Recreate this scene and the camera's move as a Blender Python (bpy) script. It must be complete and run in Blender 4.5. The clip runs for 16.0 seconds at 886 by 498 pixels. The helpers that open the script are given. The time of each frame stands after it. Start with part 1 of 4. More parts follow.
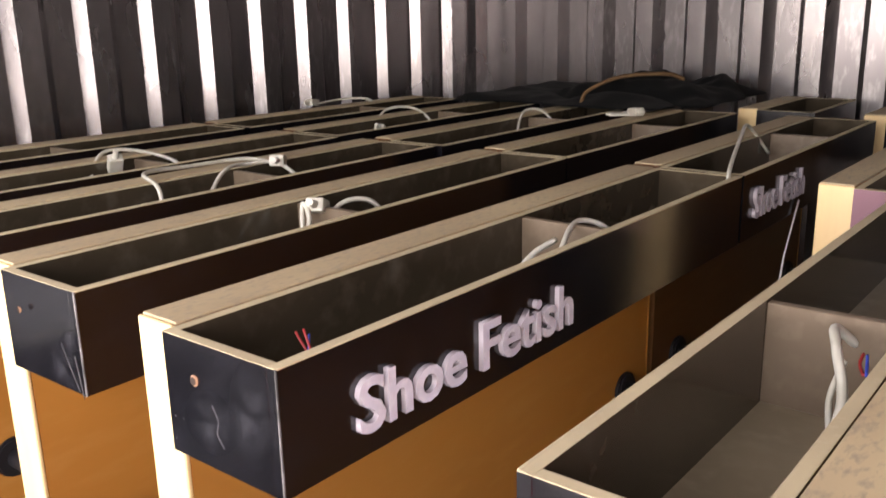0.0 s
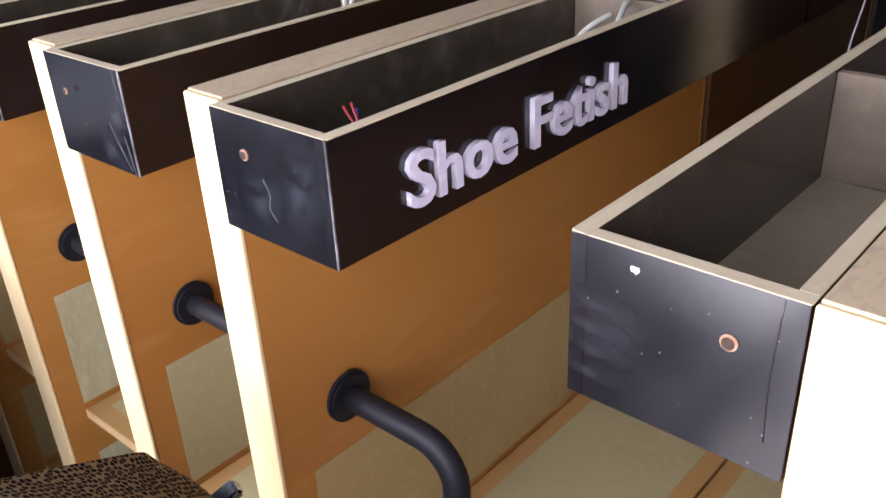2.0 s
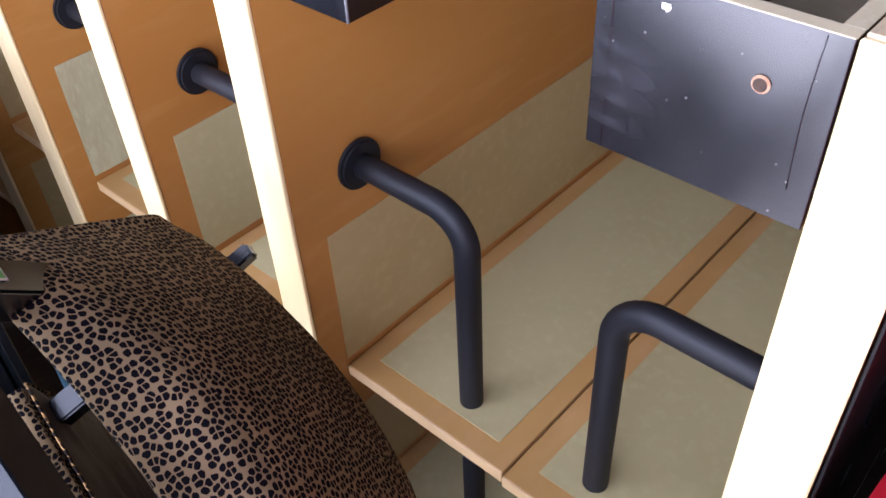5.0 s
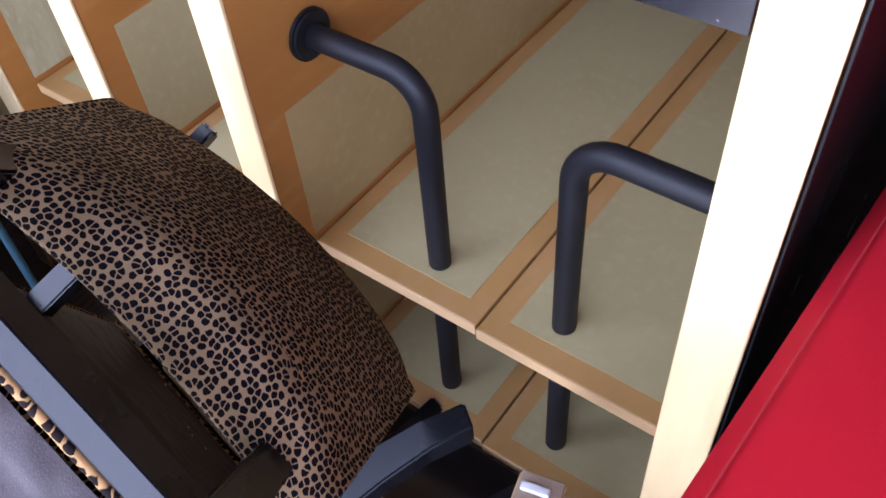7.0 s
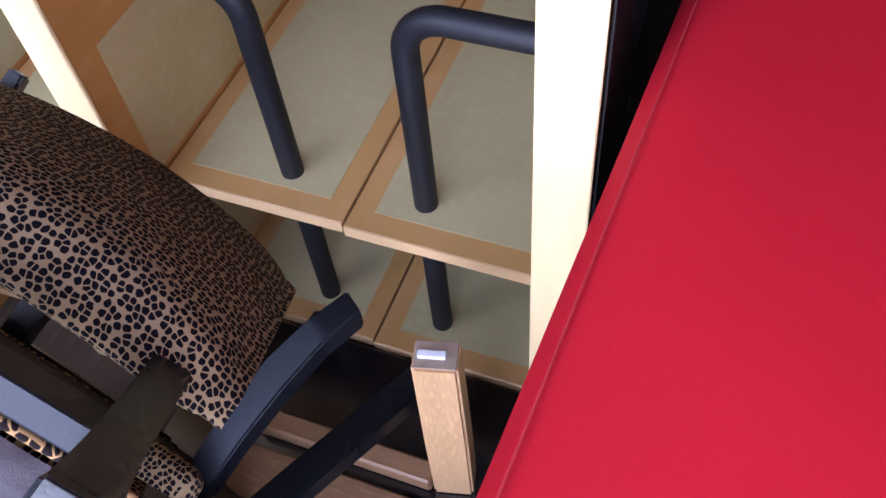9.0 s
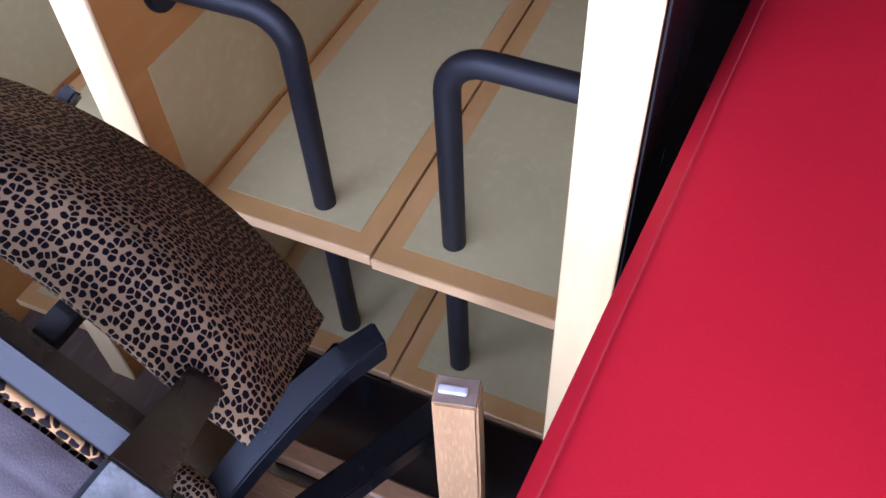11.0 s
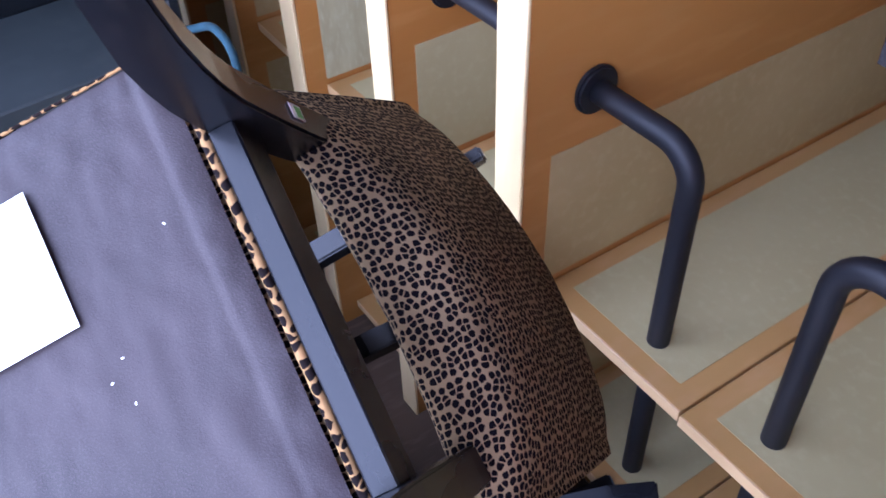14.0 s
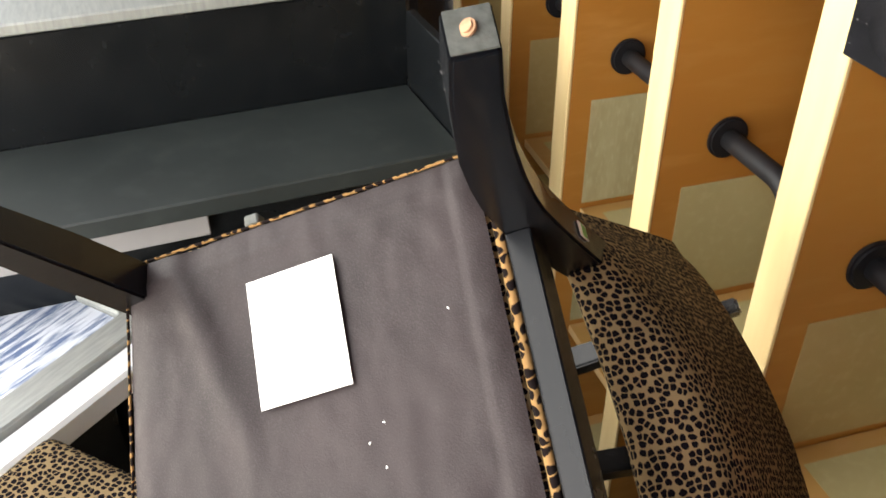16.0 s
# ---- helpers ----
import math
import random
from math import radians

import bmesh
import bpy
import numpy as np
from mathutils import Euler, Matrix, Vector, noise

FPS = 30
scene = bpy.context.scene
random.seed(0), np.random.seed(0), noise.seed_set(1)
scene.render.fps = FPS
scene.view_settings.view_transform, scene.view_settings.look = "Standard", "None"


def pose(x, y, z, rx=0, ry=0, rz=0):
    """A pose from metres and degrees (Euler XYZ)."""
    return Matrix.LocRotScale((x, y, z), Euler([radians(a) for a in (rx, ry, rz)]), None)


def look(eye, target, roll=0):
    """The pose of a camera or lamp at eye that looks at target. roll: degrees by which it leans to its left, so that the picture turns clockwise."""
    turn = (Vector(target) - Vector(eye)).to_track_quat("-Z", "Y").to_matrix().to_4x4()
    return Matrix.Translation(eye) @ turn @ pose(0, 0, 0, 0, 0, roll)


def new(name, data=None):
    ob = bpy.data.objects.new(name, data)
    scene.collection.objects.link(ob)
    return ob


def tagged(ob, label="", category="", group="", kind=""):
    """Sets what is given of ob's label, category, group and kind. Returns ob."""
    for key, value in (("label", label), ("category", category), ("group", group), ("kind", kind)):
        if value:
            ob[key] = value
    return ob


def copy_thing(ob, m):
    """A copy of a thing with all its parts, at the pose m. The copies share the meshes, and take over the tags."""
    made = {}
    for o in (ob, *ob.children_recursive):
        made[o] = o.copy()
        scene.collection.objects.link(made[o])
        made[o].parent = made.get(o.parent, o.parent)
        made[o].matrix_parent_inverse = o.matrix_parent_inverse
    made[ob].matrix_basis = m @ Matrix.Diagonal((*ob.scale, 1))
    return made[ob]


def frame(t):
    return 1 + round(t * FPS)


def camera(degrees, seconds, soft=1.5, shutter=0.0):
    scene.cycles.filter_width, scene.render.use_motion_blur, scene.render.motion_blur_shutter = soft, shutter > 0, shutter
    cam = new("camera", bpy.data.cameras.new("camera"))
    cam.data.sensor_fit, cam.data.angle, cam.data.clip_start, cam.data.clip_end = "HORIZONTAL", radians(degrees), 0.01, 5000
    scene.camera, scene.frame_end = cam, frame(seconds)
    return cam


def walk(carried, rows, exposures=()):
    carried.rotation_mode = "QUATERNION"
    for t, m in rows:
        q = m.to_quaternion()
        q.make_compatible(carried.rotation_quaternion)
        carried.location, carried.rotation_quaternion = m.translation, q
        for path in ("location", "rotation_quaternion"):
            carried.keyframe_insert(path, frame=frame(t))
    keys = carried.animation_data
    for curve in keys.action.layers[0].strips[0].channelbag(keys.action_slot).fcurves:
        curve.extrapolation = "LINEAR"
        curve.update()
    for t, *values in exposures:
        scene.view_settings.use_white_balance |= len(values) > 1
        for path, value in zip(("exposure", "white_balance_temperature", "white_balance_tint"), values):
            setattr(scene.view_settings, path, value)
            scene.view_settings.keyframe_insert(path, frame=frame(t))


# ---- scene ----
cam = camera(54.0, 16.0, shutter=0.35)
PATH = [
    (0, (0.575, -0.468, 1.821), (-0.64, 1.034, 1.303), -1.2),
    (0.5, (0.573, -0.465, 1.81), (-0.653, 0.981, 1.173), -1.6),
    (1, (0.567, -0.467, 1.803), (-0.65, 0.919, 1.03), -2.3),
    (1.5, (0.567, -0.466, 1.793), (-0.643, 0.874, 0.932), -2.7),
    (2, (0.565, -0.468, 1.785), (-0.632, 0.837, 0.855), -2.8),
    (2.5, (0.562, -0.465, 1.78), (-0.616, 0.803, 0.778), -3.1),
    (3, (0.561, -0.462, 1.773), (-0.6, 0.764, 0.701), -3.4),
    (3.5, (0.558, -0.462, 1.764), (-0.573, 0.717, 0.611), -3.4),
    (4, (0.558, -0.464, 1.76), (-0.545, 0.677, 0.542), -3.2),
    (4.5, (0.559, -0.468, 1.754), (-0.517, 0.641, 0.483), -3.0),
    (7, (0.578, -0.523, 1.738), (-0.277, 0.491, 0.241), -5.3),
    (7.5, (0.596, -0.545, 1.736), (-0.178, 0.489, 0.209), -6.8),
    (8, (0.602, -0.559, 1.726), (-0.085, 0.487, 0.165), -7.4),
    (8.5, (0.595, -0.57, 1.716), (-0.008, 0.481, 0.124), -7.1),
    (9, (0.602, -0.575, 1.711), (0.079, 0.484, 0.097), -6.9),
    (11.5, (0.588, -0.605, 1.723), (-0.031, 0.518, 0.188), -1.7),
    (12, (0.587, -0.598, 1.726), (-0.172, 0.433, 0.19), -2.6),
    (12.5, (0.585, -0.59, 1.724), (-0.282, 0.392, 0.213), -3.1),
    (13, (0.58, -0.596, 1.727), (-0.444, 0.317, 0.271), -3.5),
    (13.5, (0.568, -0.593, 1.725), (-0.58, 0.248, 0.32), -3.1),
    (14, (0.568, -0.594, 1.731), (-0.669, 0.193, 0.371), -2.2),
    (14.5, (0.569, -0.617, 1.741), (-0.77, 0.072, 0.426), -1.9),
    (15, (0.563, -0.639, 1.744), (-0.863, -0.057, 0.469), -1.7),
    (15.5, (0.568, -0.651, 1.745), (-0.942, -0.149, 0.533), -1.4),
    (16, (0.568, -0.66, 1.748), (-1.016, -0.214, 0.611), -0.4),
]
EXPOSURE = [(0.0, 2.32, 7700, 22), (1.0, 2.22, 7000, 22), (3.0, 2.42, 5900, 22), (4.6, 2.42, 5750, 23), (7.0, 2.37, 5500, 25), (9.0, 2.38, 5350, 27), (13.0, 2.40, 5050, 30), (14.0, 2.34, 5050, 27), (15.0, 2.19, 5750, 16), (16.0, 1.95, 8000, 7)]
walk(cam, [(t, look(eye, target, roll)) for t, eye, target, roll in PATH], EXPOSURE)

# ---- world, sun, exposure ----
world = bpy.data.worlds.new("sky")
scene.world = world
world.use_nodes = True
wn = world.node_tree
sky = wn.nodes.new("ShaderNodeTexSky")
sky.sky_type = "NISHITA"
sky.sun_disc = False
sky.sun_elevation = radians(58)
sky.sun_rotation = radians(87.4)
wn.links.new(sky.outputs[0], wn.nodes["Background"].inputs[0])
wn.nodes["Background"].inputs[1].default_value = 0.15
sun = new("sun", bpy.data.lights.new("sun", "SUN"))
sun.data.energy, sun.data.angle, sun.data.color = 4.0, radians(0.5), (1.0, 0.95, 0.88)
sun.matrix_world = look((2.6, 0.12, 4.2), (0, 0, 0))
# daylight that comes in through the open end
door_light = new("door_light", bpy.data.lights.new("door_light", "AREA"))
door_light.data.shape, door_light.data.size, door_light.data.size_y = "RECTANGLE", 3.0, 1.68
door_light.data.energy, door_light.data.color = 19.0, (0.96, 0.97, 1.0)
door_light.data.spread = radians(150)
door_light.matrix_world = look((0.0, -1.12, 1.58), (0.0, 1.0, 1.38))


# ---- materials ----
def material(name, base, rough=0.5, metal=0.0, vary=None, scale=6.0, amount=0.5, stretch=(1, 1, 1), bump=0.0,
             bump_scale=60.0, fine=None, coat=0.0, sheen=0.0, spec=0.5, rough_vary=0.0):
    """A principled material: two scales of colour variation, optional bump and gloss variation."""
    m = bpy.data.materials.new(name)
    m.use_nodes = True
    nt = m.node_tree
    p = nt.nodes["Principled BSDF"]
    p.inputs["Base Color"].default_value = (*base, 1)
    p.inputs["Roughness"].default_value = rough
    p.inputs["Metallic"].default_value = metal
    p.inputs["Coat Weight"].default_value = coat
    p.inputs["Sheen Weight"].default_value = sheen
    p.inputs["Specular IOR Level"].default_value = spec
    tc = nt.nodes.new("ShaderNodeTexCoord")
    mp = nt.nodes.new("ShaderNodeMapping")
    mp.inputs["Scale"].default_value = stretch
    nt.links.new(tc.outputs["Object"], mp.inputs[0])
    oi = nt.nodes.new("ShaderNodeObjectInfo")
    shift = nt.nodes.new("ShaderNodeVectorMath")
    shift.operation = "SCALE"
    shift.inputs[0].default_value = (7.3, 3.1, 5.7)
    nt.links.new(oi.outputs["Random"], shift.inputs["Scale"])
    add = nt.nodes.new("ShaderNodeVectorMath")
    nt.links.new(mp.outputs[0], add.inputs[0])
    nt.links.new(shift.outputs[0], add.inputs[1])
    n1 = nt.nodes.new("ShaderNodeTexNoise")
    n1.inputs["Scale"].default_value = scale
    n1.inputs["Detail"].default_value = 6
    nt.links.new(add.outputs[0], n1.inputs["Vector"])
    if vary:
        ramp = nt.nodes.new("ShaderNodeValToRGB")
        ramp.color_ramp.elements[0].position, ramp.color_ramp.elements[1].position = 0.5 - 0.25 * (1.2 - amount), 0.5 + 0.25 * (1.2 - amount)
        ramp.color_ramp.elements[0].color, ramp.color_ramp.elements[1].color = (*base, 1), (*vary, 1)
        nt.links.new(n1.outputs[0], ramp.inputs[0])
        out = ramp.outputs[0]
        if fine:
            n2 = nt.nodes.new("ShaderNodeTexNoise")
            n2.inputs["Scale"].default_value = bump_scale
            n2.inputs["Detail"].default_value = 4
            nt.links.new(add.outputs[0], n2.inputs["Vector"])
            mix = nt.nodes.new("ShaderNodeMix")
            mix.data_type, mix.blend_type = "RGBA", "MIX"
            rr = nt.nodes.new("ShaderNodeMapRange")
            rr.inputs[1].default_value, rr.inputs[2].default_value = 0.5, 0.75
            nt.links.new(n2.outputs[0], rr.inputs[0])
            nt.links.new(rr.outputs[0], mix.inputs[0])
            nt.links.new(out, mix.inputs[6])
            mix.inputs[7].default_value = (*fine, 1)
            out = mix.outputs[2]
        nt.links.new(out, p.inputs["Base Color"])
    if rough_vary:
        mr = nt.nodes.new("ShaderNodeMapRange")
        mr.inputs[3].default_value, mr.inputs[4].default_value = rough - rough_vary, rough + rough_vary
        nt.links.new(n1.outputs[0], mr.inputs[0])
        nt.links.new(mr.outputs[0], p.inputs["Roughness"])
    if bump:
        nb = nt.nodes.new("ShaderNodeTexNoise")
        nb.inputs["Scale"].default_value = bump_scale
        nb.inputs["Detail"].default_value = 5
        nt.links.new(add.outputs[0], nb.inputs["Vector"])
        b = nt.nodes.new("ShaderNodeBump")
        b.inputs["Strength"].default_value = bump
        b.inputs["Distance"].default_value = 0.002
        nt.links.new(nb.outputs[0], b.inputs["Height"])
        nt.links.new(b.outputs[0], p.inputs["Normal"])
    return m


def leopard(name, ground, spot, scale):
    """Short-pile fabric with dark, uneven, near-round spots."""
    m = bpy.data.materials.new(name)
    m.use_nodes = True
    nt = m.node_tree
    p = nt.nodes["Principled BSDF"]
    p.inputs["Roughness"].default_value = 0.9
    p.inputs["Sheen Weight"].default_value = 0.0
    p.inputs["Specular IOR Level"].default_value = 0.06
    tc = nt.nodes.new("ShaderNodeTexCoord")
    warp = nt.nodes.new("ShaderNodeTexNoise")
    warp.inputs["Scale"].default_value = scale * 0.5
    nt.links.new(tc.outputs["UV"], warp.inputs["Vector"])
    mix = nt.nodes.new("ShaderNodeMix")
    mix.data_type = "VECTOR"
    mix.inputs[0].default_value = 0.006
    nt.links.new(tc.outputs["UV"], mix.inputs[4])
    nt.links.new(warp.outputs[1], mix.inputs[5])
    v = nt.nodes.new("ShaderNodeTexVoronoi")
    v.voronoi_dimensions, v.feature = "2D", "DISTANCE_TO_EDGE"
    v.inputs["Scale"].default_value = scale
    v.inputs["Randomness"].default_value = 0.68
    nt.links.new(mix.outputs[1], v.inputs["Vector"])
    n = nt.nodes.new("ShaderNodeTexNoise")
    n.inputs["Scale"].default_value = scale * 2.6
    n.inputs["Detail"].default_value = 3
    nt.links.new(tc.outputs["UV"], n.inputs["Vector"])
    f1 = nt.nodes.new("ShaderNodeTexVoronoi")
    f1.voronoi_dimensions = "2D"
    f1.inputs["Scale"].default_value = scale
    f1.inputs["Randomness"].default_value = 0.68
    nt.links.new(mix.outputs[1], f1.inputs["Vector"])
    jit = nt.nodes.new("ShaderNodeMath")
    jit.operation = "MULTIPLY_ADD"
    jit.inputs[1].default_value = 0.34
    nt.links.new(n.outputs[0], jit.inputs[0])
    nt.links.new(f1.outputs["Distance"], jit.inputs[2])
    inside = nt.nodes.new("ShaderNodeMapRange")
    inside.interpolation_type = "SMOOTHSTEP"
    inside.inputs[1].default_value, inside.inputs[2].default_value = 0.655, 0.575
    nt.links.new(jit.outputs[0], inside.inputs[0])
    apart = nt.nodes.new("ShaderNodeMapRange")
    apart.interpolation_type = "SMOOTHSTEP"
    apart.inputs[1].default_value, apart.inputs[2].default_value = 0.035, 0.115
    nt.links.new(v.outputs["Distance"], apart.inputs[0])
    both = nt.nodes.new("ShaderNodeMath")
    both.operation = "MULTIPLY"
    nt.links.new(inside.outputs[0], both.inputs[0])
    nt.links.new(apart.outputs[0], both.inputs[1])
    ramp = nt.nodes.new("ShaderNodeValToRGB")
    e = ramp.color_ramp.elements
    e[0].position, e[0].color = 0.15, (*ground, 1)
    e[1].position, e[1].color = 0.75, (*spot, 1)
    nt.links.new(both.outputs[0], ramp.inputs[0])
    big = nt.nodes.new("ShaderNodeTexNoise")
    big.inputs["Scale"].default_value = 9
    nt.links.new(tc.outputs["UV"], big.inputs["Vector"])
    tint = nt.nodes.new("ShaderNodeMix")
    tint.data_type, tint.blend_type = "RGBA", "MULTIPLY"
    tint.inputs[0].default_value = 0.6
    nt.links.new(ramp.outputs[0], tint.inputs[6])
    nt.links.new(big.outputs[0], tint.inputs[7])
    nt.links.new(tint.outputs[2], p.inputs["Base Color"])
    pile = nt.nodes.new("ShaderNodeTexNoise")
    pile.inputs["Scale"].default_value = 900
    nt.links.new(tc.outputs["UV"], pile.inputs["Vector"])
    b = nt.nodes.new("ShaderNodeBump")
    b.inputs["Strength"].default_value, b.inputs["Distance"].default_value = 0.5, 0.001
    nt.links.new(pile.outputs[0], b.inputs["Height"])
    nt.links.new(b.outputs[0], p.inputs["Normal"])
    return m


def smudge_material(name, colour, strength, scale):
    """A thin dust film: patchy, fading out towards the rim of its patch (UV runs -1 to 1)."""
    m = bpy.data.materials.new(name)
    m.use_nodes = True
    nt = m.node_tree
    p = nt.nodes["Principled BSDF"]
    p.inputs["Base Color"].default_value = (*colour, 1)
    p.inputs["Roughness"].default_value = 0.8
    tc = nt.nodes.new("ShaderNodeTexCoord")
    ln = nt.nodes.new("ShaderNodeVectorMath")
    ln.operation = "LENGTH"
    nt.links.new(tc.outputs["UV"], ln.inputs[0])
    fade = nt.nodes.new("ShaderNodeMapRange")
    fade.interpolation_type = "SMOOTHSTEP"
    fade.inputs[1].default_value, fade.inputs[2].default_value = 1.0, 0.1
    nt.links.new(ln.outputs["Value"], fade.inputs[0])
    n = nt.nodes.new("ShaderNodeTexNoise")
    n.inputs["Scale"].default_value, n.inputs["Detail"].default_value = scale, 6
    nt.links.new(tc.outputs["Object"], n.inputs["Vector"])
    patch = nt.nodes.new("ShaderNodeMapRange")
    patch.inputs[1].default_value, patch.inputs[2].default_value = 0.42, 0.72
    patch.inputs[4].default_value = strength
    nt.links.new(n.outputs[0], patch.inputs[0])
    mul = nt.nodes.new("ShaderNodeMath")
    mul.operation = "MULTIPLY"
    nt.links.new(fade.outputs[0], mul.inputs[0])
    nt.links.new(patch.outputs[0], mul.inputs[1])
    nt.links.new(mul.outputs[0], p.inputs["Alpha"])
    return m


DUST = smudge_material("dust_film", (0.42, 0.43, 0.50), 0.05, 45)
STAIN = smudge_material("pale_stain", (0.45, 0.43, 0.40), 0.45, 60)
VENEER = material("maple_veneer", (0.405, 0.172, 0.035), 0.40, vary=(0.345, 0.140, 0.026), scale=2.6, stretch=(1, 0.35, 1.6), fine=(0.42, 0.19, 0.046), bump_scale=22, bump=0.015)
# same grain as the maple veneer in a much darker brown, for the far units
DARKVENEER = material("dark_brown_veneer", (0.105, 0.045, 0.013), 0.42, vary=(0.085, 0.035, 0.010), scale=2.6, stretch=(1, 0.35, 1.6), fine=(0.115, 0.052, 0.016), bump_scale=22, bump=0.015)
SHELFWOOD = material("pale_maple_shelf", (0.46, 0.265, 0.090), 0.42, vary=(0.41, 0.228, 0.070), scale=3, stretch=(1, 0.35, 1.6), fine=(0.48, 0.275, 0.11), bump_scale=24, bump=0.015)
BAND = material("maple_edge_band", (0.62, 0.41, 0.20), 0.5, vary=(0.55, 0.35, 0.16), scale=8, stretch=(0.6, 4, 4), bump=0.06, bump_scale=120)
EDGE = material("maple_edge", (0.70, 0.51, 0.255), 0.5, vary=(0.75, 0.57, 0.30), scale=9, stretch=(4, 4, 0.6), bump=0.08, bump_scale=120)
MDF = material("raw_board_edge", (0.55, 0.47, 0.30), 0.75, vary=(0.44, 0.365, 0.235), scale=10, bump=0.06, bump_scale=160, fine=(0.50, 0.43, 0.285))
CAP = material("dusty_panel_top", (0.56, 0.45, 0.275), 0.6, vary=(0.41, 0.315, 0.195), scale=7, stretch=(1, 0.4, 1), bump=0.15, bump_scale=180, fine=(0.34, 0.28, 0.2))
LAMINATE = material("black_laminate", (0.0025, 0.0025, 0.004), 0.2, vary=(0.004, 0.004, 0.006), scale=9, fine=(0.007, 0.007, 0.010), bump_scale=26, bump=0.02, rough_vary=0.05, spec=0.8)
INNER = material("grey_brown_liner_board", (0.050, 0.039, 0.026), 0.12, vary=(0.036, 0.028, 0.019), scale=4, fine=(0.075, 0.060, 0.042), bump_scale=24, bump=0.015, rough_vary=0.07)
BOXFLOOR = material("khaki_box_floor", (0.27, 0.225, 0.15), 0.4, vary=(0.20, 0.165, 0.11), scale=5, fine=(0.30, 0.25, 0.17), bump_scale=40, bump=0.04)
DIVIDER = material("brown_divider_board", (0.165, 0.122, 0.082), 0.45, vary=(0.125, 0.092, 0.060), scale=7, fine=(0.19, 0.145, 0.10), bump_scale=40, bump=0.04)
FELT = material("khaki_liner_sheet", (0.42, 0.36, 0.18), 0.7, vary=(0.385, 0.325, 0.155), scale=4, fine=(0.43, 0.37, 0.19), bump_scale=60, bump=0.06)
TANLINER = material("tan_panel_liner", (0.385, 0.275, 0.115), 0.6, vary=(0.34, 0.235, 0.09), scale=5, fine=(0.40, 0.29, 0.13), bump_scale=50, bump=0.06)
SCAR = material("torn_liner_backing", (0.41, 0.36, 0.20), 0.85, vary=(0.35, 0.30, 0.155), scale=14, stretch=(1, 2, 0.6), bump=0.2, bump_scale=60, fine=(0.44, 0.39, 0.23))
DOWEL = material("raw_wood_plug", (0.40, 0.235, 0.14), 0.8, vary=(0.27, 0.14, 0.08), scale=120, bump=0.4, bump_scale=400)
TUBE = material("black_powder_coated_tube", (0.006, 0.006, 0.008), 0.55, spec=0.35, vary=(0.010, 0.010, 0.012), scale=8, bump=0.05, bump_scale=300)
LETTER = material("pale_acrylic", (0.62, 0.58, 0.66), 0.3, vary=(0.5, 0.47, 0.55), scale=25, fine=(0.7, 0.67, 0.72), bump_scale=80)
LETTER_SIDE = material("frosted_acrylic_edge", (0.50, 0.46, 0.50), 0.25, vary=(0.34, 0.31, 0.34), scale=30)
LACQUER = material("black_lacquered_wood", (0.003, 0.004, 0.006), 0.27, spec=0.3, vary=(0.008, 0.008, 0.010), scale=7, stretch=(1, 1, 0.3), bump=0.04, bump_scale=140, rough_vary=0.05, fine=(0.009, 0.009, 0.010))
WORN = material("worn_paint_edge", (0.20, 0.19, 0.19), 0.6, vary=(0.03, 0.03, 0.03), scale=30, amount=0.9, stretch=(1, 1, 0.6))
ENDGREY = material("grey_worn_leg_end", (0.10, 0.105, 0.10), 0.6, vary=(0.05, 0.055, 0.05), scale=90, bump=0.2, bump_scale=300)
BLONDE = material("blonde_wood", (0.55, 0.325, 0.15), 0.4, vary=(0.47, 0.265, 0.115), scale=8, stretch=(3, 3, 0.4), fine=(0.66, 0.40, 0.18), bump_scale=100, bump=0.05)
# blonde wood again, darkened to paint in the shade under the chairs
SHADED_BLONDE = material("shaded_blonde_wood", (0.26, 0.14, 0.065), 0.45, vary=(0.19, 0.10, 0.045), scale=8, stretch=(0.4, 3, 3), fine=(0.31, 0.175, 0.085), bump_scale=100, bump=0.05)
BLONDE_END = material("sawn_wood_end", (0.33, 0.25, 0.18), 0.8, vary=(0.24, 0.17, 0.12), scale=40, bump=0.3, bump_scale=200)
NYLON = material("white_nylon_glide", (0.75, 0.75, 0.76), 0.45, vary=(0.62, 0.62, 0.64), scale=60)
COVER = material("dark_dust_cover_cloth", (0.0175, 0.0120, 0.0130), 0.55, vary=(0.0275, 0.0182, 0.0200), scale=7, fine=(0.040, 0.0285, 0.031), bump_scale=520, bump=0.22, sheen=0.03, spec=0.3)
PAPER = material("white_label_paper", (0.86, 0.86, 0.85), 0.6, vary=(0.82, 0.82, 0.81), scale=20)
LEOPARD = leopard("spotted_velour", (0.325, 0.226, 0.122), (0.006, 0.005, 0.008), 112)
PIPING = leopard("spotted_velour_piping", (0.38, 0.215, 0.09), (0.012, 0.008, 0.008), 78)
RED = material("red_vinyl", (0.355, 0.0080, 0.0155), 0.74, vary=(0.30, 0.007, 0.013), scale=3, fine=(0.36, 0.010, 0.018), bump_scale=500, bump=0.10, rough_vary=0.05, spec=0.07)
THREAD = material("dark_red_thread", (0.32, 0.010, 0.014), 0.8, vary=(0.27, 0.008, 0.012), scale=60)
CABLE = material("white_pvc_cable", (0.56, 0.55, 0.48), 0.45, vary=(0.42, 0.41, 0.34), scale=30)
WIRE_RED = material("red_wire", (0.28, 0.02, 0.02), 0.5)
WIRE_BLUE = material("blue_wire", (0.03, 0.06, 0.4), 0.5)
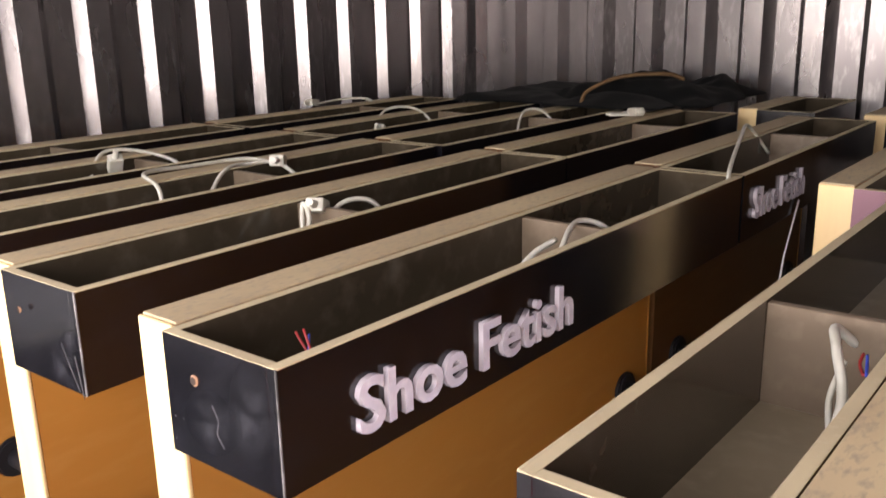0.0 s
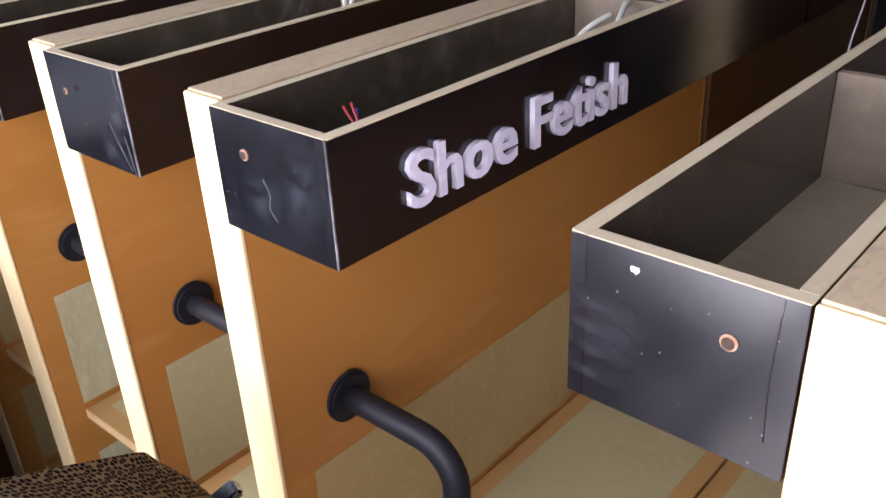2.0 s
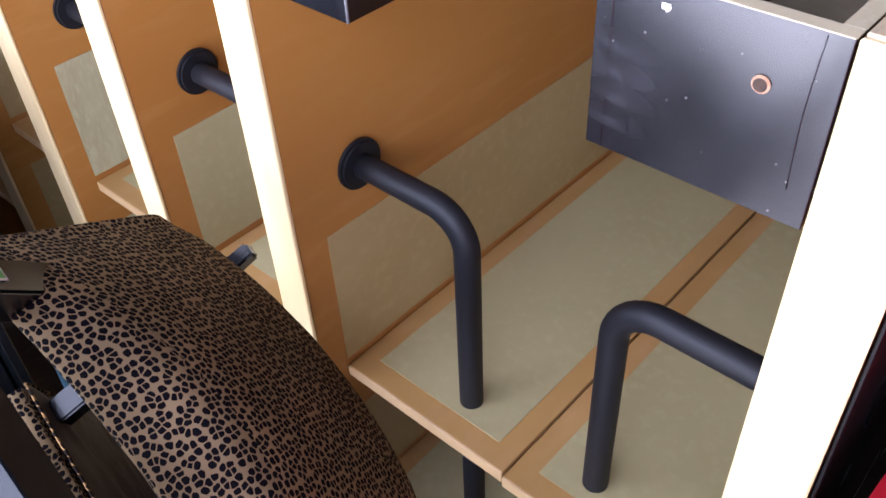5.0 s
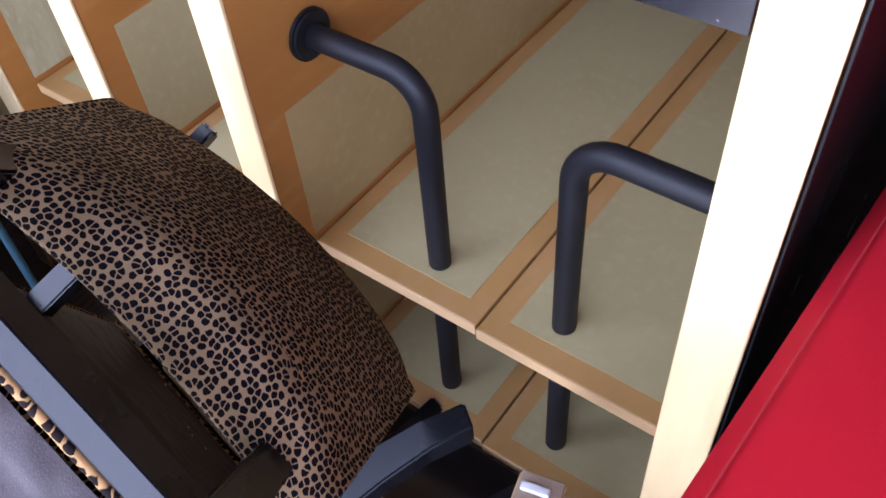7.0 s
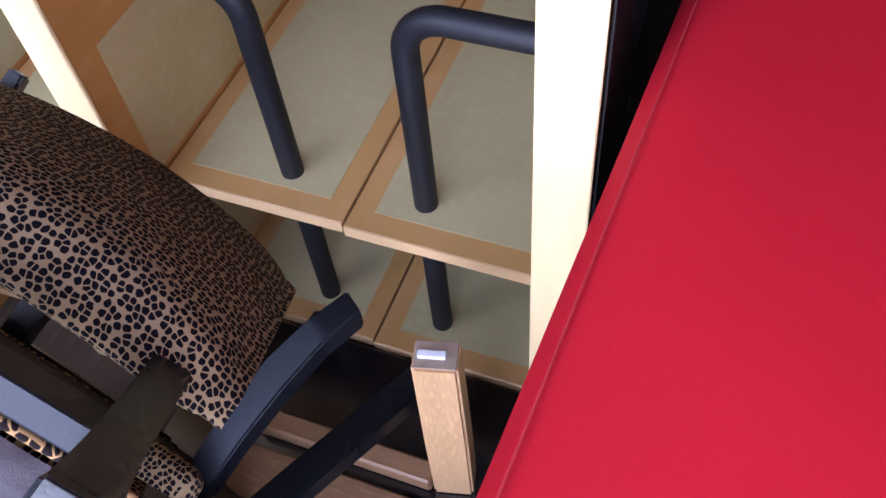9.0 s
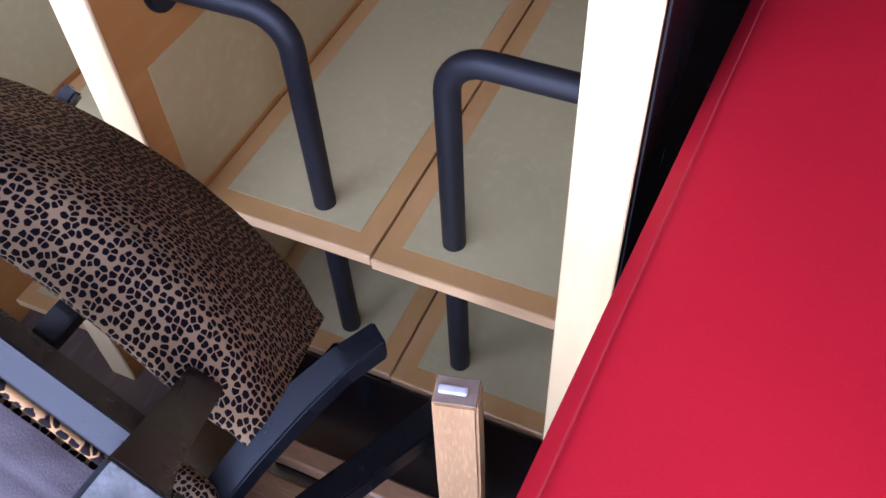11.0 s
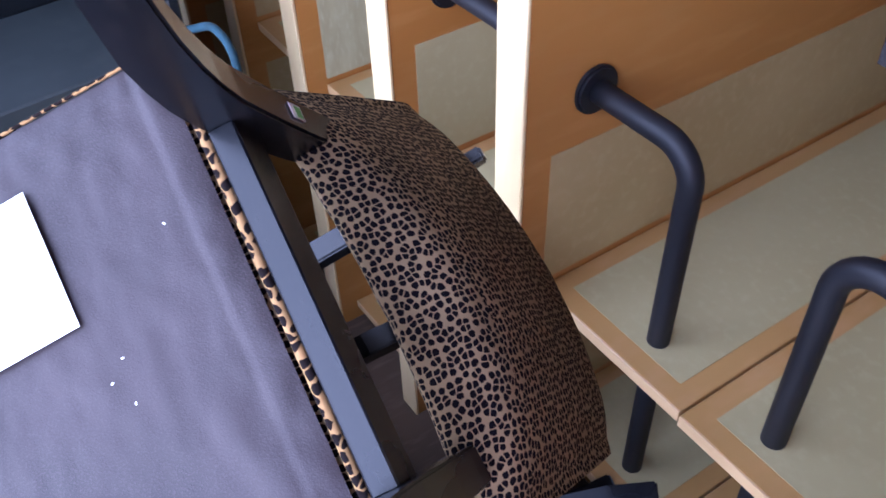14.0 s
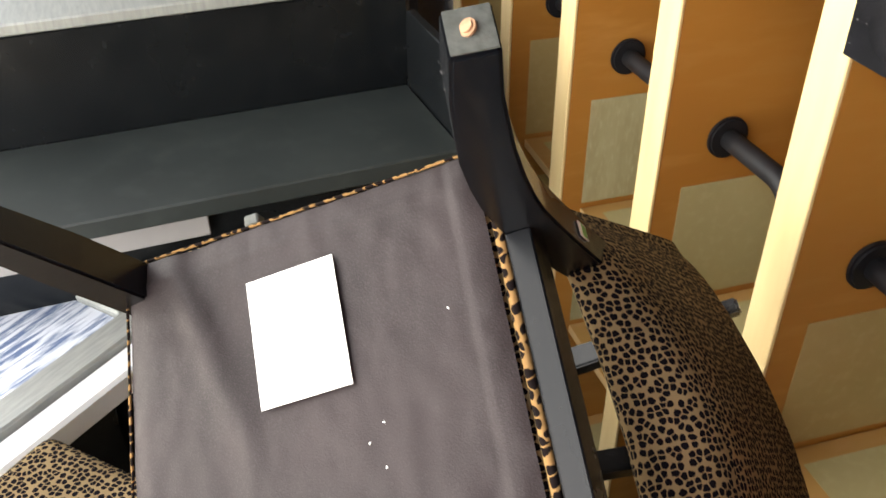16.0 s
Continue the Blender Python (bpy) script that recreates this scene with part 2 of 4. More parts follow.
STEEL = material("painted_corrugated_steel", (0.25, 0.235, 0.24), 0.27, metal=0.88, vary=(0.17, 0.16, 0.165), scale=2.2, stretch=(2, 2, 0.6), bump=0.08, bump_scale=25, fine=(0.30, 0.29, 0.29), rough_vary=0.1)
PLY = material("container_floor_plywood", (0.10, 0.065, 0.04), 0.7, vary=(0.06, 0.04, 0.026), scale=3, stretch=(1, 0.2, 1), bump=0.2, bump_scale=60, fine=(0.13, 0.09, 0.06))
CONCRETE = material("yard_concrete", (0.42, 0.40, 0.37), 0.9, vary=(0.34, 0.325, 0.30), scale=0.8, bump=0.3, bump_scale=30, fine=(0.48, 0.46, 0.43))
CLOTH = material("dark_moving_blanket", (0.006, 0.007, 0.008), 0.95, vary=(0.009, 0.010, 0.010), scale=12, bump=0.4, bump_scale=200, sheen=0.05, spec=0.2)
STRAP = material("brown_webbing", (0.15, 0.085, 0.035), 0.8, vary=(0.10, 0.055, 0.025), scale=40, bump=0.3, bump_scale=300)
PINK = material("faded_plum_laminate", (0.20, 0.09, 0.12), 0.5, vary=(0.17, 0.075, 0.10), scale=6)
CABINET = material("black_cabinet_paint", (0.004, 0.005, 0.006), 0.26, spec=0.35, vary=(0.007, 0.008, 0.009), scale=4, fine=(0.010, 0.011, 0.012), bump_scale=25, bump=0.03, rough_vary=0.06)
# pale grey that stands for light reflected below the cabinet ledge
LEDGE_GLEAM = material("pale_grey_ledge_gleam", (0.40, 0.385, 0.39), 0.35, vary=(0.30, 0.28, 0.28), scale=3)
GREYBOARD = material("dull_grey_green_board", (0.024, 0.029, 0.029), 0.45, vary=(0.017, 0.021, 0.021), scale=5, fine=(0.030, 0.036, 0.035), bump_scale=18, bump=0.05)
ALU = material("brushed_frame", (0.36, 0.37, 0.35), 0.4, metal=0.3, vary=(0.28, 0.29, 0.28), scale=20, stretch=(1, 8, 1))
WHITE = material("white_painted_board", (0.74, 0.74, 0.73), 0.5, vary=(0.66, 0.66, 0.66), scale=8)
TEAL = material("teal_webbing", (0.008, 0.042, 0.062), 0.85, vary=(0.005, 0.028, 0.04), scale=30, bump=0.3, bump_scale=300)
GREEN = material("green_sticker", (0.10, 0.38, 0.09), 0.5, vary=(0.14, 0.46, 0.12), scale=60)


# ---- mesh helpers ----
def obj(name, bm, mat, parent=None, smooth=False, local=None):
    me = bpy.data.meshes.new(name)
    bm.to_mesh(me)
    bm.free()
    for k in (mat if isinstance(mat, (list, tuple)) else [mat]):
        me.materials.append(k)
    if smooth:
        for f in me.polygons:
            f.use_smooth = True
    ob = new(name, me)
    if parent:
        ob.parent = parent
    if local is not None:
        ob.matrix_basis = local
    return ob


def part(name, bm, mat, parent, label="", smooth=False, local=None):
    ob = obj(name, bm, mat, parent, smooth, local)
    return tagged(ob, label) if label else ob


def thing(name, m, label, category, group="", kind=""):
    e = new(name)
    e.empty_display_size = 0.05
    e.matrix_basis = m
    return tagged(e, label, category, group, kind)


def box(x0, x1, y0, y1, z0, z1, bevel=0.0015, seg=1, bm=None):
    own = bmesh.new()
    bmesh.ops.create_cube(own, size=1.0, matrix=Matrix.Translation(((x0 + x1) / 2, (y0 + y1) / 2, (z0 + z1) / 2)) @ Matrix.Diagonal((x1 - x0, y1 - y0, z1 - z0, 1)))
    if bevel:
        bmesh.ops.bevel(own, geom=own.edges[:], offset=bevel, segments=seg, affect="EDGES", profile=0.6)
    if bm is None:
        return own
    tmp = bpy.data.meshes.new("tmp")
    own.to_mesh(tmp)
    own.free()
    bm.from_mesh(tmp)
    bpy.data.meshes.remove(tmp)
    return bm


def sweep(points, radius, sides=12, closed_ends=True, flat=None, bm=None):
    """A tube along points. radius: number or list. flat: (width, height) of a rectangular section instead."""
    bm = bm or bmesh.new()
    pts = [Vector(p) for p in points]
    rad = radius if isinstance(radius, (list, tuple)) else [radius] * len(pts)
    up, rings = None, []
    for i, p in enumerate(pts):
        t = (pts[min(i + 1, len(pts) - 1)] - pts[max(i - 1, 0)]).normalized()
        if up is None:
            up = Vector((0, 0, 1)) if abs(t.z) < 0.9 else Vector((0, 1, 0))
        up = (up - t * up.dot(t)).normalized()
        side = t.cross(up)
        ring = []
        for k in range(sides):
            a = 2 * math.pi * (k + 0.5) / sides
            ring.append(bm.verts.new(p + rad[i] * (math.cos(a) * side + math.sin(a) * up)))
        rings.append(ring)
    for a, b in zip(rings, rings[1:]):
        for k in range(sides):
            bm.faces.new((a[k], a[(k + 1) % sides], b[(k + 1) % sides], b[k]))
    if closed_ends:
        bm.faces.new(rings[0][::-1])
        bm.faces.new(rings[-1])
    bmesh.ops.recalc_face_normals(bm, faces=bm.faces[:])
    return bm


def spline(ctrl, n=8):
    """Points of a smooth curve through the control points."""
    c = [Vector(p) for p in ctrl]
    c = [2 * c[0] - c[1]] + c + [2 * c[-1] - c[-2]]
    out = []
    for i in range(1, len(c) - 2):
        for k in range(n):
            t = k / n
            p0, p1, p2, p3 = c[i - 1:i + 3]
            out.append(0.5 * ((2 * p1) + (p2 - p0) * t + (2 * p0 - 5 * p1 + 4 * p2 - p3) * t * t + (3 * p1 - p0 - 3 * p2 + p3) * t ** 3))
    return out + [c[-2]]


def beam(sections, bevel=0.004):
    """A bar of four-cornered sections: each a list of four points, in the same order."""
    bm = bmesh.new()
    rings = [[bm.verts.new(p) for p in s] for s in sections]
    for a, b in zip(rings, rings[1:]):
        for k in range(4):
            bm.faces.new((a[k], a[(k + 1) % 4], b[(k + 1) % 4], b[k]))
    bm.faces.new(rings[0][::-1])
    bm.faces.new(rings[-1])
    bmesh.ops.recalc_face_normals(bm, faces=bm.faces[:])
    sharp = [e for e in bm.edges if len(e.link_faces) == 2 and e.calc_face_angle(0) > 0.6]
    if bevel:
        bmesh.ops.bevel(bm, geom=sharp, offset=bevel, segments=2, affect="EDGES")
    return bm


def disc(radius, depth, sides=24, bevel=0.0):
    """A round plate from z 0 up to depth."""
    bm = bmesh.new()
    bmesh.ops.create_cone(bm, cap_ends=True, segments=sides, radius1=radius, radius2=radius, depth=depth, matrix=Matrix.Translation((0, 0, depth / 2)))
    if bevel:
        bmesh.ops.bevel(bm, geom=[e for e in bm.edges if abs(e.verts[0].co.z - e.verts[1].co.z) < 1e-6], offset=bevel, segments=2, affect="EDGES")
    return bm


def uv_from(ob, fn):
    """Lays UV (in metres) from a function of the local place and normal."""
    me = ob.data
    uv = me.uv_layers.new(name="UVMap")
    for poly in me.polygons:
        for li in poly.loop_indices:
            uv.data[li].uv = fn(me.vertices[me.loops[li].vertex_index].co, poly.normal)


# ---- setting ----
X0, X1, Y0, Y1, ROOF = -1.88, 1.55, -1.10, 2.80, 2.45


def corrugated(name, along, length, flip=1):
    """A vertical trapezoid-corrugated sheet with real thickness, along +x from its origin, its inner side facing -y."""
    bm = bmesh.new()
    prof, x = [], 0.0
    while x < length:
        for dx, d in ((0.0, 0.0), (0.070, 0.0), (0.107, 0.036), (0.189, 0.036)):
            prof.append((min(x + dx, length), d))
        x += 0.2155
    prof.append((length, 0.0))
    inner, outer = [], []
    for px, d in prof:
        inner.append([bm.verts.new((px, d, z)) for z in (0, ROOF)])
        outer.append([bm.verts.new((px, d + 0.004, z)) for z in (0, ROOF)])
    for s, rev in ((inner, False), (outer, True)):
        for a, b in zip(s, s[1:]):
            if (b[0].co - a[0].co).length > 1e-5:
                vs = (a[0], b[0], b[1], a[1])
                bm.faces.new(vs[::-1] if rev else vs)
    return bm


floor = tagged(obj("floor", box(X0 - 0.1, X1 + 0.1, Y0, Y1 + 0.1, -0.06, 0.0, 0), PLY), "worn brown plywood container floor", "floor", kind="structure")
ground = tagged(obj("ground", box(-400, 400, -400, 400, -0.5, -0.07, 0), CONCRETE), "sunlit pale concrete yard outside the open end", "ground", kind="structure")
tagged(obj("wall_north", corrugated("wall_north", 0, X1 - X0 + 0.1), STEEL, local=pose(X0 - 0.04, Y1, 0)), "grey corrugated steel end wall with a metallic sheen", "wall", kind="structure")
tagged(obj("wall_west", corrugated("wall_west", 0, 4.15), STEEL, local=pose(X0, -1.217, 0, 0, 0, 90)), "dark grey corrugated steel side wall", "wall", kind="structure")
tagged(obj("wall_east", corrugated("wall_east", 0, Y1 - Y0), STEEL, local=pose(X1, Y1, 0, 0, 0, -90)), "grey corrugated steel side wall", "wall", kind="structure")
tagged(obj("ceiling", box(X0 - 0.05, X1 + 0.05, Y0, Y1 + 0.05, ROOF, ROOF + 0.05, 0), STEEL), "flat grey steel container roof", "ceiling", kind="structure")


# ---- shop display units ----
PT, BOXW, BT, TOP, BOXH = 0.060, 0.177, 0.013, 1.52, 0.136
SHELF_D, S1, S2, S3 = 0.3055, 0.732, 0.400, 0.065


def tube_rail(parent, y, xb):
    """Bent tube: out of a round flange on the panel, then down through the shelves."""
    zc, r = 1.077, 0.055
    pts = [(0.0, y, zc), (0.05, y, zc), (xb - r, y, zc)]
    pts += [(xb - r + r * math.sin(a), y, zc - r + r * math.cos(a)) for a in [math.pi / 2 * k / 8 for k in range(1, 8)]]
    pts += [(xb, y, zc - r), (xb, y, S1), (xb, y, S2), (xb, y, S3)]
    rail = part("tube_rail", sweep(pts, 0.0175, 20), TUBE, parent, "black powder-coated bent tube rail", True)
    part("flange", disc(0.037, 0.013, 32, 0.004), TUBE, rail, local=pose(0.0, y, zc, 0, 90, 0), smooth=False)
    return rail


def display_unit(length, dividers=(), tubes=True, plum=False, s0=0.066, s1=0.05, t1=0.11, rear=None, liner=None, front=None, BW=BOXW, xb=0.193):
    """Panel against x -PT..0, fascia box at x 0..BW, shelves at x 0..SHELF_D; runs along +y from 0."""
    u = thing("display_unit", Matrix(), "maple-veneered shop display unit with black fascia box and shelves", "display unit", "shop display units")
    panel = part("panel", box(-PT + 0.003, 0, 0.019, length - 0.006, 0.0, TOP - 0.004, 0.001), front or VENEER, u, "dark brown upright panel" if front else "orange maple-veneered upright panel")
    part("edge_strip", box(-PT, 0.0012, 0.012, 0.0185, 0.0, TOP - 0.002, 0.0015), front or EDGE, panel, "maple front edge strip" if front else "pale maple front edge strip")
    part("edge_strip", box(-PT, 0.0012, length - 0.0055, length - 0.0005, 0.0, TOP - 0.002, 0.0015), rear or VENEER, panel, "maple rear edge strip")
    part("top_cap", box(-PT, 0.0, 0.0186, length - 0.0056, TOP - 0.0038, TOP, 0.001), CAP, panel, "dusty khaki panel top")
    z0 = TOP - BOXH
    fb = part("fascia_box", box(0.0025, BW - BT, BT, length - BT, z0, z0 + BT, 0), BOXFLOOR, u, "grey-brown floor of the open fascia box")

    def board(name, x0, x1, y0, y1, mats, label, ax):
        b = box(x0, x1, y0, y1, z0, TOP - 0.0025, 0.0005)
        ob = part(name, b, mats, fb, label)
        c = ((x0 + x1) / 2, (y0 + y1) / 2)
        for f in ob.data.polygons:
            n = f.normal
            if n.z > 0.7:
                f.material_index = 1
            elif (n.x if ax == "x" else n.y) * (1 if (BW / 2 - c[0] if ax == "x" else length / 2 - c[1]) > 0 else -1) > 0.9:
                f.material_index = 2
        return ob
    end = PINK if plum else LAMINATE
    board("front_board", BW - BT, BW, 0, length, [LAMINATE, MDF, INNER], "glossy black fascia board with raw top edge", "x")
    board("back_board", 0.0025, BT + 0.0025, BT, length - BT, [INNER, MDF, INNER], "grey-brown inner board with raw top edge", "x")
    board("end_board", 0.0025, BW - BT, 0, BT, [end, MDF, INNER], "scuffed black end board" if not plum else "faded plum end board", "y")
    board("end_board", 0.0025, BW - BT, length - BT, length, [LAMINATE, MDF, INNER], "black end board", "y")
    if not front:
        part("worn_corner", box(BW - 0.0016, BW + 0.0005, -0.0005, 0.0016, z0, TOP - 0.0028, 0.0003), WORN, fb, "pale worn corner edge")
    part("worn_corner", box(BW - 0.0016, BW + 0.0005, 0.002, length - 0.002, TOP - 0.0042, TOP - 0.0021, 0.0003), MDF, fb)
    for d in dividers:
        part("divider", box(BT + 0.0025, BW - BT, d, d + 0.012, z0 + BT, TOP - 0.006, 0.001), [DIVIDER], fb, "brown divider board")
    if tubes:
        for z in (S1, S2, S3):
            sh = part("shelf", box(0.002, SHELF_D, s0, length - s1, z - 0.021, z, 0.001), SHELFWOOD, u, "maple-edged shelf")
            part("edge_band", box(0.002, SHELF_D, s0 - 0.0022, s0 - 0.0002, z - 0.021, z - 0.0004, 0.0006), BAND, sh, "pale maple edge band")
            part("edge_band", box(0.002, SHELF_D, length - s1 + 0.0002, length - s1 + 0.0022, z - 0.021, z - 0.0004, 0.0006), BAND, sh, "pale maple edge band")
            part("liner_sheet", box(0.034, SHELF_D - 0.034, s0 + 0.036, length - s1 - 0.036, z + 0.0002, z + 0.0008, 0), FELT, sh, "khaki liner sheet glued on the shelf")
        for z, h in ((S1, 0.257), (S2, 0.22)):
            part("panel_liner", box(0.0004, 0.0010, s0, length - s1, z + 0.012, z + h, 0), liner or FELT, panel, "liner sheet glued on the panel")
    if tubes:
        tube_rail(u, 0.134, xb)
        tube_rail(u, length - t1, xb)
    return u


LEN = 1.145
master = display_unit(LEN, (0.64,), liner=TANLINER)
master.matrix_basis = pose(-0.177, 0.0, 0)
row2 = display_unit(LEN, (0.505,))
row2.matrix_basis = pose(-0.177 - 0.374, 0.012, 0, 0, 0, 0.9)
row3 = display_unit(LEN, (0.66,), liner=SCAR)
row3.matrix_basis = pose(-0.177 - 0.738, 0.008, 0, 0, 0, 0.9)
for dx, y in ((-1.082, 0.005), (-1.460, 0.0)):
    copy_thing(master, pose(-0.177 + dx, y, 0))
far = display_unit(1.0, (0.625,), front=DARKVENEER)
tagged(far, "display unit with dark brown panel and black fascia box")
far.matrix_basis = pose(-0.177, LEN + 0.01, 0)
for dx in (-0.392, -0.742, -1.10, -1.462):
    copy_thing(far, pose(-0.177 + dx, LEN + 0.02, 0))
facing = display_unit(LEN, (0.667,), s0=0.05, s1=0.081, t1=0.154, rear=EDGE, BW=0.166, xb=0.205)
tagged(facing, "maple-veneered display unit turned to face its neighbour")
facing.matrix_basis = pose(0.4385, LEN - 0.019, 0, 0, 0, 180)
# added sheet whose black stands for the shade on the panel's back
part("back_sheet", box(-PT - 0.0035, -PT - 0.0005, 0.002, LEN - 0.013, 0.0, TOP - 0.003, 0.0005), CABINET, facing, "thin black sheet added to darken the panel's shaded back")
plum_unit = display_unit(1.0, (0.5,), plum=True)
tagged(plum_unit, "maple-veneered display unit with a plum-coloured box end")
plum_unit.matrix_basis = pose(0.198, 1.131, 0)
short = display_unit(0.47, (), tubes=False)
tagged(short, "short maple-veneered display unit near the end wall")
short.matrix_basis = pose(-0.375, 2.275, 0)
copy_thing(short, pose(0.0, 2.26, 0))

# ---- raised lettering on the nearest row ----
def letters(parent, text, size, y_at, y_end, z_at, x_face):
    """Each letter is a mesh of its own, standing on the fascia and reading along +y."""
    def shape(body):
        cu = bpy.data.curves.new("letter", "FONT")
        cu.body, cu.size, cu.extrude, cu.offset, cu.resolution_u = body, size, 0.0034, size * 0.020, 3
        tmp = bpy.data.objects.new("letter", cu)
        scene.collection.objects.link(tmp)
        bpy.context.view_layer.update()
        me = bpy.data.meshes.new_from_object(tmp)
        bpy.data.objects.remove(tmp)
        return me
    line = shape(text)
    x_lo, x_hi = min(v.co.x for v in line.vertices), max(v.co.x for v in line.vertices)
    bpy.data.meshes.remove(line)
    wide = (y_end - y_at) / (x_hi - x_lo)
    for i, ch in enumerate(text):
        if ch == " ":
            continue
        whole, one = shape(text[:i + 1]), shape(ch)
        shift = max(v.co.x for v in whole.vertices) - max(v.co.x for v in one.vertices)
        bpy.data.meshes.remove(whole)
        one.materials.clear()
        one.materials.append(LETTER)
        one.materials.append(LETTER_SIDE)
        for f in one.polygons:
            f.material_index = 0 if abs(f.normal.z) > 0.7 else 1
        ob = new("letter", one)
        ob.parent = parent
        ob.matrix_basis = Matrix(((0, 0, 1, x_face + 0.0035), (wide, 0, 0, y_at + (shift - x_lo) * wide), (0, 1, 0, z_at), (0, 0, 0, 1)))


def board_of(unit):
    return [c for c in unit.children if c.name.startswith("fascia_box")][0]


letters(board_of(master), "Shoe Fetish", 0.0835, 0.097, 0.514, 1.4135, BOXW)
letters(board_of(far), "Shoe Fetish", 0.0840, 0.055, 0.365, 1.424, BOXW)

HOLLOW = material("dark_screw_hole", (0.010, 0.005, 0.003), 0.9, vary=(0.04, 0.02, 0.011), scale=150)
TORN = material("torn_white_fibre", (0.62, 0.58, 0.54), 0.9, vary=(0.40, 0.34, 0.30), scale=200, bump=0.5, bump_scale=500)


# ---- plugs and chips on the box ends ----
def plug(x, y, z, r, parent):
    m = pose(x, y, z, 90, 0, 0)
    part("dowel_hole", disc(r, 0.0025, 18, 0.0008), DOWEL, parent, "raw wood plug hole", local=parent.matrix_basis.inverted() @ m)
    part("hole", disc(r * 0.76, 0.003, 14), HOLLOW, parent, "dark hollow of a screw hole", local=parent.matrix_basis.inverted() @ m)


plug(-0.125, 0.0005, 1.475, 0.006, master)
plug(0.391, -0.0185, 1.474, 0.006, facing)


def torn_spot(x, y, z, parent, seed):
    """A small star of torn white fibre round a screw hole."""
    rnd = random.Random(seed)
    bm = bmesh.new()
    n = 14
    ring = [bm.verts.new((r * math.cos(2 * math.pi * k / n), -0.0004, r * math.sin(2 * math.pi * k / n))) for k, r in enumerate(rnd.uniform(0.0018, 0.0052) for _ in range(n))]
    mid = bm.verts.new((0, -0.0016, 0))
    for k in range(n):
        bm.faces.new((mid, ring[k], ring[(k + 1) % n]))
    part("torn_fibre", bm, TORN, parent, "torn white fibre round a screw hole", local=parent.matrix_basis.inverted() @ pose(x, y, z))


torn_spot(0.324, -0.0190, 1.503, facing, 4)
plug(-0.497, 0.0065, 1.474, 0.0042, row2)


SCUFF = material("pale_scuff", (0.05, 0.048, 0.055), 0.7, vary=(0.012, 0.012, 0.015), scale=60, amount=0.9, stretch=(1, 1, 0.4))


def chips(parent, seed, n, x0, x1, z0, z1, y):
    rnd = random.Random(seed)
    inv = parent.matrix_basis.inverted()
    for _ in range(n):
        s = rnd.uniform(0.00025, 0.0006)
        m = pose(rnd.uniform(x0, x1), y, z0 + (z1 - z0) * rnd.random() ** 1.6, 0, rnd.uniform(0, 90), 0)
        part("paint_chip", box(-s, s, -0.0003, 0.0003, -s * rnd.uniform(0.4, 1.6), s, 0), WORN, parent, local=inv @ m)


def scratch(parent, pts, y, r=0.0007, mat=None):
    inv = parent.matrix_basis.inverted()
    part("scratch", sweep(spline([inv @ Vector((x, y, z)) for x, z in pts], 5), r, 5), mat or SCUFF, parent, "pale scratch in the laminate", True)


chips(facing, 3, 14, 0.278, 0.432, 1.386, 1.515, -0.0192)
chips(master, 5, 4, -0.17, -0.005, 1.388, 1.515, -0.0003)
chips(row2, 7, 7, -0.525, -0.36, 1.388, 1.515, 0.0057)
scratch(row2, [(-0.40, 1.45), (-0.385, 1.42), (-0.37, 1.395)], 0.0056)
scratch(row2, [(-0.372, 1.44), (-0.366, 1.41), (-0.362, 1.388)], 0.0056)
scratch(master, [(-0.10, 1.455), (-0.092, 1.44), (-0.095, 1.425), (-0.086, 1.412)], -0.0002)
scratch(facing, [(0.421, 1.515), (0.419, 1.46), (0.421, 1.41)], -0.0191, 0.0004, LAMINATE)


def smudge(parent, x, z, y, rx, rz, turn=0, mat=None):
    """Dust film on a vertical face that looks to -y."""
    bm = bmesh.new()
    n = 20
    uvl = bm.loops.layers.uv.new("UVMap")
    mid = bm.verts.new((0, 0, 0))
    ring = [bm.verts.new((rx * math.cos(2 * math.pi * k / n), 0, rz * math.sin(2 * math.pi * k / n))) for k in range(n)]
    for k in range(n):
        f = bm.faces.new((mid, ring[k], ring[(k + 1) % n]))
        for lp, a in zip(f.loops, (None, k, k + 1)):
            lp[uvl].uv = (0, 0) if a is None else (math.cos(2 * math.pi * a / n), math.sin(2 * math.pi * a / n))
    return part("dust_smudge", bm, mat or DUST, parent, "pale dust smudge", local=parent.matrix_basis.inverted() @ pose(x, y, z, 0, turn, 0))


for k in range(4):
    smudge(facing, 0.297 - 0.004 * (k % 2), 1.468 - 0.019 * k, -0.01945 - 0.0001 * k, 0.030, 0.010, 6)
smudge(facing, 0.318, 1.482, 0.4625, 0.030, 0.015, -25, STAIN)
smudge(facing, 0.332, 1.474, 0.4623, 0.024, 0.014, 10, STAIN)
smudge(master, -0.105, 1.435, -0.0008, 0.045, 0.035, -20)
smudge(master, -0.04, 1.46, -0.0010, 0.035, 0.06, 10)
smudge(row2, -0.40, 1.42, 0.0052, 0.045, 0.04, 30)
smudge(row2, -0.375, 1.47, 0.0050, 0.02, 0.05)

